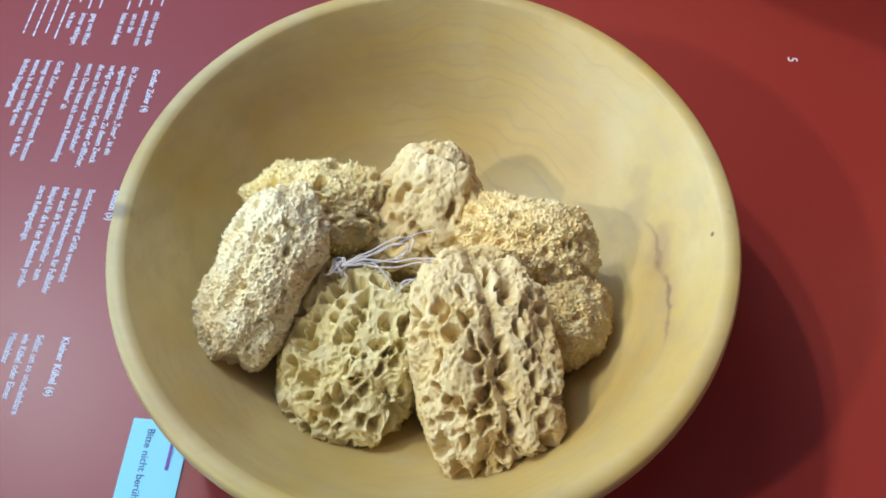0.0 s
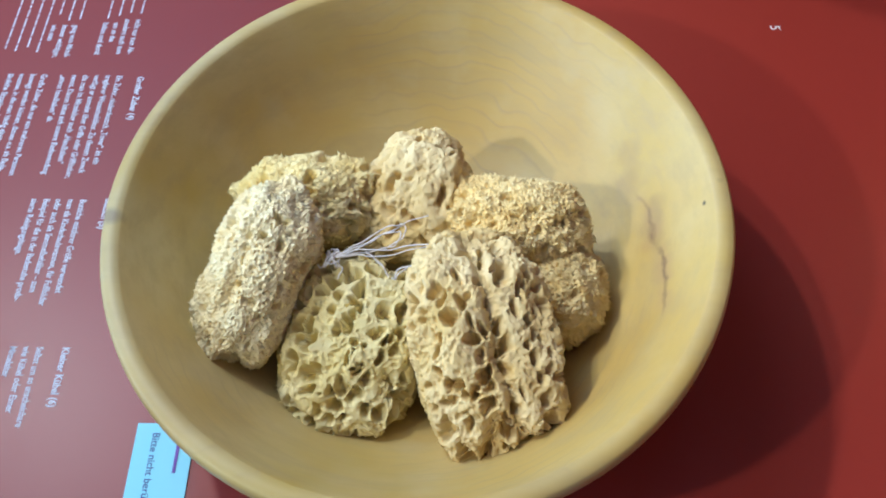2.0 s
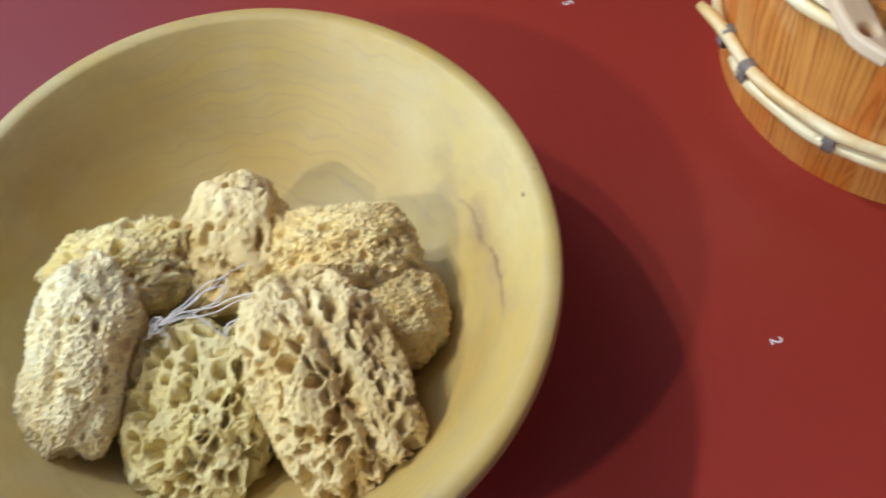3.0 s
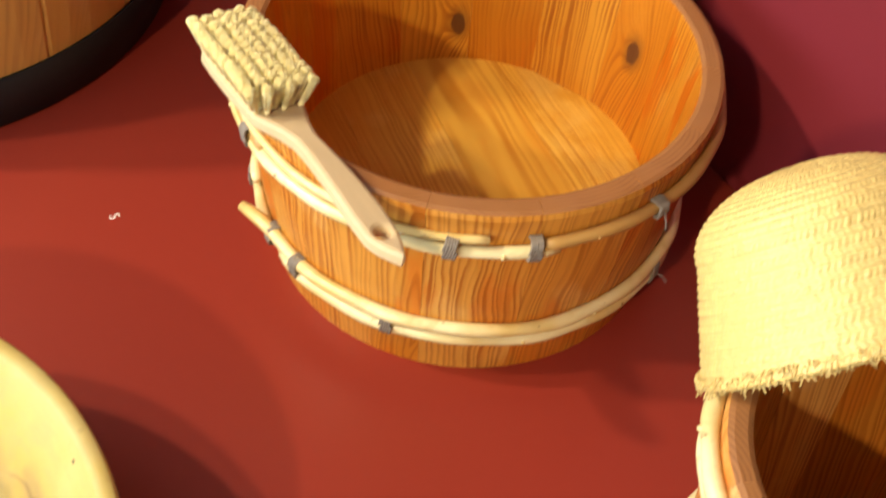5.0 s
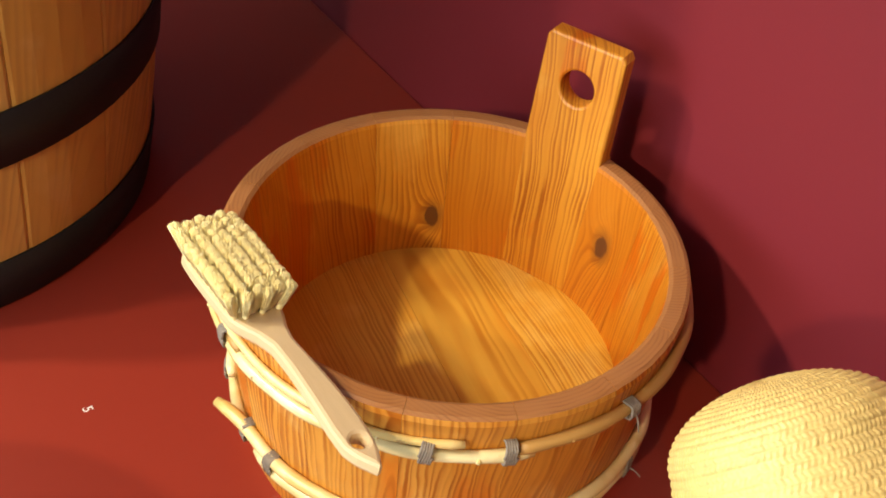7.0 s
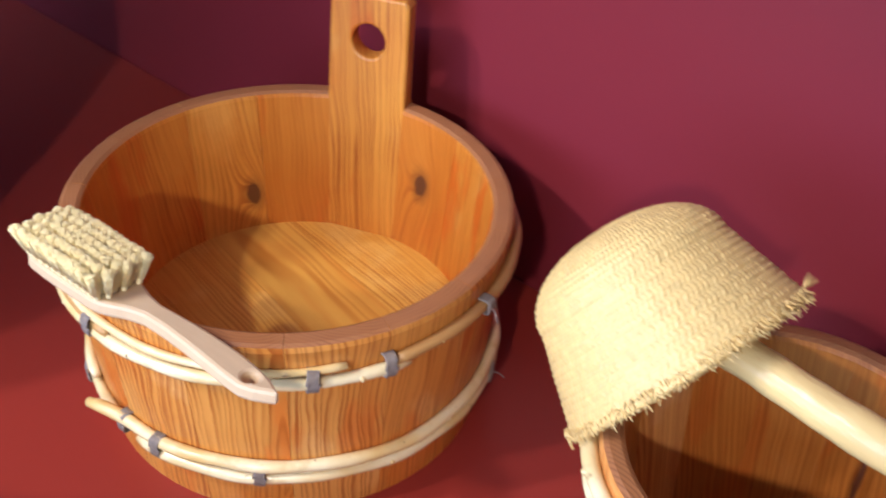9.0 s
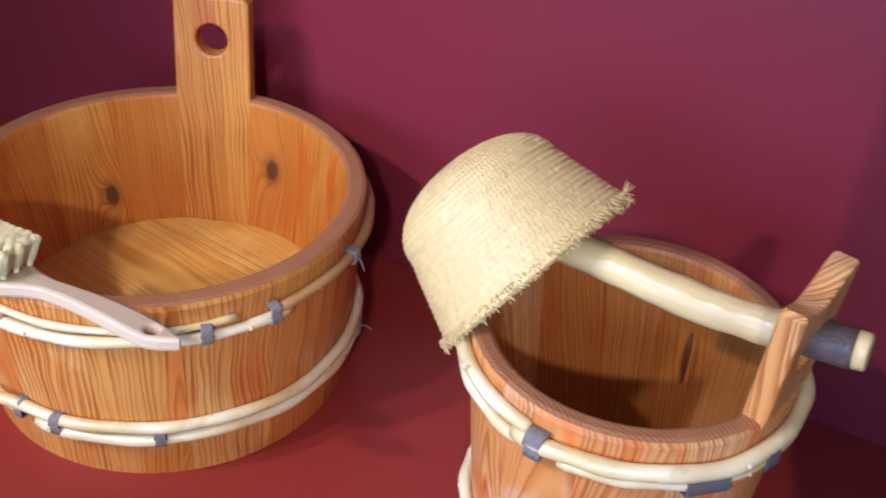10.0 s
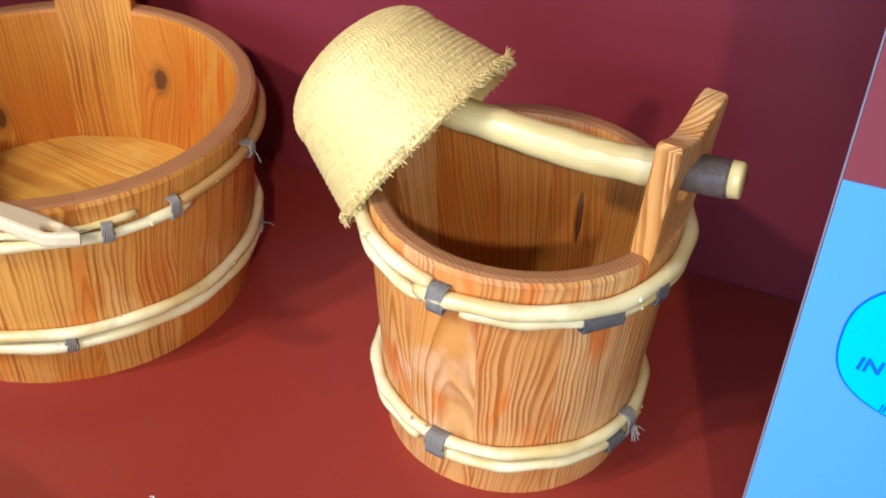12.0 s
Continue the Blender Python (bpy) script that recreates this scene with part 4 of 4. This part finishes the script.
for k in range(1100):
    a = rnd.uniform(0, math.tau)
    z0 = rnd.uniform(-0.004, 0.002)
    r0 = HAT_R + 0.0008 + rnd.uniform(-0.0016, 0.0012)
    p0 = Vector((r0 * math.cos(a), HAT_NARROW * r0 * math.sin(a), z0))
    out, tan = Vector((math.cos(a), math.sin(a), 0)), Vector((-math.sin(a), math.cos(a), 0))
    d = (Vector((0, 0, -1)) + out * rnd.uniform(-0.1, 0.9) + tan * rnd.uniform(-1.1, 1.1)).normalized()
    l = rnd.choice((0.0022, 0.003, 0.004, 0.0055))
    tube(bm, [p0, p0 + d * l * 0.5, p0 + d * l + tan * rnd.uniform(-0.0015, 0.0015)], [0.0005, 0.00045, 0.0003], 4)
fringe = tagged(part("fringe", bm, STRAW, hat, "frayed straw ends"), kind="stuff")
bm = bmesh.new()
for k in range(9):
    a = rnd.gauss(0.0, 0.05)
    p0 = Vector(((HAT_R + 0.001) * math.cos(a), HAT_NARROW * HAT_R * math.sin(a), 0.0))
    d = Vector((0.8, rnd.uniform(-0.5, 0.5), rnd.uniform(-0.3, 0.7))).normalized()
    tube(bm, [p0, p0 + d * 0.005, p0 + d * 0.010], [0.0007, 0.0005, 0.0002], 4)
tagged(part("loose_straw", bm, STRAW, hat, "loose straw ends"), kind="stuff")

# ---- brush ----
tip = Vector((0.4297, 0.5006, 0.1605))
ax = Vector((-0.1214, 1.0, 0.0163)).normalized()
flat_y = Vector((0, 0, 1)).cross(ax).normalized()
ROLL = 0.15  # the side away from the tub lies higher
ay = math.cos(ROLL) * flat_y + math.sin(ROLL) * ax.cross(flat_y)
az = ax.cross(ay)
BRUSH = Matrix((ax, ay, az)).transposed().to_4x4()
BRUSH.translation = tip
brush = base("scrubbing_brush", BRUSH, "pale beech scrubbing brush with yellow bristles on the tub's rim", "brush")
half = [(0.0, 0.0010), (0.004, 0.0036), (0.012, 0.0082), (0.022, 0.0112), (0.036, 0.0118), (0.060, 0.0106), (0.084, 0.0090), (0.102, 0.0084), (0.114, 0.0100), (0.123, 0.0138), (0.130, 0.0164), (0.138, 0.0176), (0.158, 0.0180), (0.182, 0.0178), (0.197, 0.0168), (0.2010, 0.0140)]
sx = np.concatenate([np.linspace(0, 0.2005, 70), [0.2010]])
hy = np.interp(sx, [a for a, _ in half], [b * (0.86 if a < 0.11 else 1.0) for a, b in half])
edge = [(float(a), float(b)) for a, b in zip(sx, hy)]
bm = plate(edge + [(a, -b) for a, b in edge[::-1]], [circle(0.0205, 0.0, 0.0047, 20)], 0.0100, 0.0026)
bmesh.ops.subdivide_edges(bm, edges=[e for e in bm.edges if e.calc_length() > 0.012], cuts=1)
for v in bm.verts:
    u = v.co.x
    v.co.z += 0.0040 * math.sin(math.pi * min(1, max(0, (u - 0.02) / 0.11))) + max(0.0, 0.02 - u) * 0.10
block = part("block", bm, BEECH, brush, "pale beech block and handle", smooth=False)
tufts = []
rnd = jitter(9)
for kind in range(6):
    bm = bmesh.new()
    rows = []
    for z, r in ((0.0, 0.0020), (0.008, 0.0023), (0.0125, 0.0022), (0.0140, 0.0016), (0.0148, 0.0006)):
        rows.append([(r * rnd.uniform(0.92, 1.08) * math.cos(math.tau * k / 12), r * rnd.uniform(0.92, 1.08) * math.sin(math.tau * k / 12), z) for k in range(12)])
    vs = add_grid(bm, rows, close_u=True)
    bm.faces.new(vs[-1])
    for k in range(150):
        a, r = rnd.uniform(0, math.tau), math.sqrt(rnd.random())
        b = Vector((0.0022 * r * math.cos(a), 0.0022 * r * math.sin(a), 0))
        l = 0.0232 - 0.0024 * r * r + rnd.uniform(-0.0006, 0.0006)
        t = b * rnd.uniform(1.25, 1.95) + Vector((rnd.uniform(-0.0005, 0.0005), rnd.uniform(-0.0005, 0.0005), l))
        tube(bm, [b.lerp(t, 0.25), b.lerp(t, 0.70) + (t - b) * 0.02, t], [0.00030, 0.00028, 0.00020], 4)
    me = bpy.data.meshes.new("tuft")
    for f in bm.faces:
        f.smooth = True
    bm.to_mesh(me)
    bm.free()
    me.transform(Matrix.Scale(S, 4))
    me.materials.append(BRISTLE)
    tufts.append(me)
for i in range(12):
    for j in range(6):
        x = 0.1310 + 0.0058 * i + (0.0026 if j % 2 else 0.0) + rnd.uniform(-0.0004, 0.0004)
        y = -0.0140 + 0.0056 * j + rnd.uniform(-0.0004, 0.0004)
        lean_x = {0: -9, 9: 5, 10: 12, 11: 21}.get(i, (i - 5) * 0.5) + rnd.uniform(-1.5, 1.5)
        lean_y = {0: 11, 1: 6, 4: -9, 5: -19}.get(j, 0) + rnd.uniform(-1.5, 1.5)
        share("tuft", tufts[rnd.randrange(6)], block, pose(x, y, 0.0090, lean_y, lean_x, 0) @ pose(0, 0, 0, 0, 0, rnd.uniform(0, 360)))

# ---- writing on the table ----
TABLE = bpy.data.objects["table"]


def lettering(body, size, at, material, parent, name="printed_line", wide=1.0, lean=0.0, bold=0.0):
    """Flat print: at places the start of its base line in plan units."""
    data = bpy.data.curves.new(name, "FONT")
    data.body, data.size, data.extrude, data.shear, data.offset = body, size * S, 0.00012, lean, bold
    ob = bpy.data.objects.new(name, data)
    me = bpy.data.meshes.new_from_object(ob)
    bpy.data.objects.remove(ob)
    me.transform(Matrix.Diagonal((wide, 1, 1, 1)))
    me.materials.clear()
    me.materials.append(material)
    put = new(name, me)
    put.parent = parent
    put.matrix_basis = scaled(at)
    return put


def on_table(x, y, lift=0.0002, turn=-90):
    p = FRAME.inverted() @ Vector((x, y, 0))
    return pose(p.x, p.y, lift, 0, 0, turn)


def printed(x, y, lines, step=0.0083, size=0.0062, head=None, wide=0.82):
    """A column of print: its first line starts at (x, y), the next ones follow towards the reader."""
    if head:
        lettering(head[0], 0.0064, on_table(head[1], head[2]), WHITE, TABLE, "printed_heading", 0.92, bold=0.0002)
    for k, line in enumerate(lines):
        if line:
            lettering(line, size, on_table(x - step * k, y - 0.0005 * k), WHITE, TABLE, "printed_line", wide, bold=0.00012)


def bars(x, y, lengths, step=0.0083):
    """Print that cannot be read: thin pale bars in its place, ending where the print ends."""
    rnd = jitter(int(-x * 1e4))
    for k, (start, stop) in enumerate(lengths):
        p = FRAME.inverted() @ Vector((x - step * k, y, 0))
        a = stop
        while a < start:
            b = a + rnd.uniform(0.003, 0.011)
            bm = box(bmesh.new(), p.x + 0.0009, p.x + 0.0020, p.y + a, p.y + b, 0.0001, 0.0003)
            part("printed_bar", bm, WHITE, TABLE, smooth=False)
            a = b + 0.0016


printed(-0.1565, 0.666, ["Ein Zuber, niederdeutsch \u201eTover\u201c, ist ein", "tragbarer Wasserbehälter. Zu diesem Zweck", "verfügt er zumeist über Griffe oder Grifflöcher,", "die man im Mittelalter auch \u201eHandhaben\u201c",
                         "nennt. Davon leitet sich unsere Redewendung", "\u201eetwas handhaben\u201c ab."], head=("Großer Zuber (4)", -0.1405, 0.666))
printed(-0.2125, 0.663, ["Große Zuber, die nur von mehreren Personen", "bewegt werden können, dienen u.a. als Bade-", "wannen, in die man häufig einen", "ähnliche Sitzgelegenheit"])
printed(-0.1505, 0.550, ["Bottiche mittlerer Größe verwendet", "man als Kinderbadewannen, für Fußbäder", "oder auch als Sammelbehälter \u2013 zum", "Beispiel für die in der Badestube produ-", "zierte Reinigungslauge."], head=("Bottich (5)", -0.1335, 0.552))
printed(-0.1445, 0.435, ["Selbst um so unscheinbare", "wie Kübel oder Eimer", "Mittelalter"], head=("Kleiner Kübel (6)", -0.1285, 0.436))
printed(-0.1575, 0.726, ["nicht nur zum Ab-", "sondern auch zum"])
printed(-0.1735, 0.721, ["um so das", "halten und damit"])
printed(-0.2040, 0.716, ["gang vom Mittel-", "immer wichtiger,", "wie man"])
bars(-0.1575, 0.745, [(0.09, -0.012), (0.09, -0.012), (0.09, -0.016), (0.09, -0.02)])
bars(-0.2040, 0.745, [(0.09, -0.022), (0.09, -0.024), (0.09, -0.018), (0.09, -0.06), (0.09, -0.055), (0.09, -0.06), (0.09, -0.058)])
lettering("5", 0.0105, on_table(0.3245, 0.7555), WHITE, TABLE, "printed_number")
lettering("2", 0.0105, on_table(0.3870, 0.4455), WHITE, TABLE, "printed_number")

card = base("notice_card", FRAME @ on_table(-0.069, 0.389, 0.0, 0), "pale blue notice card lying half under the bowl", "card")
part("sheet", box(bmesh.new(), 0.0, 0.0345, -0.135, 0.0, 0.0002, 0.0010, 0.0002), CARD, card, smooth=False)
lettering("Bitte nicht berühren", 0.0061, pose(0.0100, -0.0060, 0.0011, 0, 0, -90), INK, card, "printed_line", 1.05)
part("rule", box(bmesh.new(), 0.0250, 0.0268, -0.0310, -0.0110, 0.0010, 0.0013), PURPLE, card, "printed purple rule", smooth=False)

# ---- panel ----
PANEL = FRAME @ pose(-0.2882, 0.1124, 0, 90, 0, -90)  # x along the panel's face, y up, z towards the reader
panel = base("info_panel", PANEL, "upright red information panel with a pale blue lower field", "panel")
part("board", box(bmesh.new(), 0.0, 0.95, 0.0, 0.80, -0.0098, 0.0, 0.0004), PANEL_RED, panel, smooth=False)
part("edge_trim", box(bmesh.new(), -0.0008, -0.0001, 0.0, 0.80, -0.0098, -0.0006, 0.0002), PANEL_EDGE, panel, "grey cut edge of the board", smooth=False)
part("blue_field", box(bmesh.new(), 0.0004, 0.95, 0.0004, 0.2960, 0.0002, 0.0010), BLUE, panel, "printed blue field", smooth=False)
part("blue_strip", box(bmesh.new(), 0.0004, 0.95, 0.4190, 0.4420, 0.0002, 0.0010), BLUE, panel, "printed blue strip", smooth=False)
part("picture", box(bmesh.new(), 0.0300, 0.20, 0.3190, 0.4000, 0.0002, 0.0010), CARD, panel, "pale blue printed picture", smooth=False)
part("picture_shape", box(bmesh.new(), 0.0320, 0.19, 0.3210, 0.3420, 0.0010, 0.0014), BLUE, panel, "blue patch of the picture", smooth=False)
part("caption_bar", box(bmesh.new(), 0.0345, 0.10, 0.3090, 0.3130, 0.0002, 0.0006), WHITE, panel, "unreadable caption", smooth=False)


def bubble(grow):
    pts = []
    for k in range(72):
        a = math.tau * k / 72
        c, s_ = math.cos(a), math.sin(a)
        e = 0.78
        pts.append((0.098 + (0.0755 + grow) * math.copysign(abs(c) ** e, c), 0.2065 + (0.0480 + grow) * math.copysign(abs(s_) ** e, s_)))
    return pts


part("bubble_outline", plate(bubble(0.0012), [], 0.0008, 0), DEEP_BLUE, panel, "dark blue outline of the speech bubble", pose(0, 0, 0.0006), smooth=False)
part("bubble", plate(bubble(0.0), [], 0.0012, 0), CYAN, panel, "cyan speech bubble", pose(0, 0, 0.0006), smooth=False)
part("tail_outline", plate([(0.0540, 0.1690), (0.0790, 0.0920), (0.0960, 0.1590), (0.0750, 0.1660)], [], 0.0009, 0), DEEP_BLUE, panel, "dark blue outline of the bubble's tail", pose(0, 0, 0.0006), smooth=False)
part("bubble_tail", plate([(0.0556, 0.1690), (0.0788, 0.0960), (0.0944, 0.1600), (0.0750, 0.1700)], [], 0.0013, 0), CYAN, panel, "tail of the speech bubble", pose(0, 0, 0.0006), smooth=False)
for text, x, y, size in (("WI", 0.0505, 0.2235, 0.0125), ("HEIS", 0.0440, 0.2055, 0.0125), ("IN DIE B", 0.0330, 0.1885, 0.0125), ("FINDE ES", 0.0560, 0.1735, 0.0072), ("IN COMIC A", 0.0510, 0.1650, 0.0072)):
    lettering(text, size, pose(x, y, 0.0020), DEEP_BLUE, panel, "printed_line", 1.0, 0.15, 0.0004 if size > 0.01 else 0.00015)
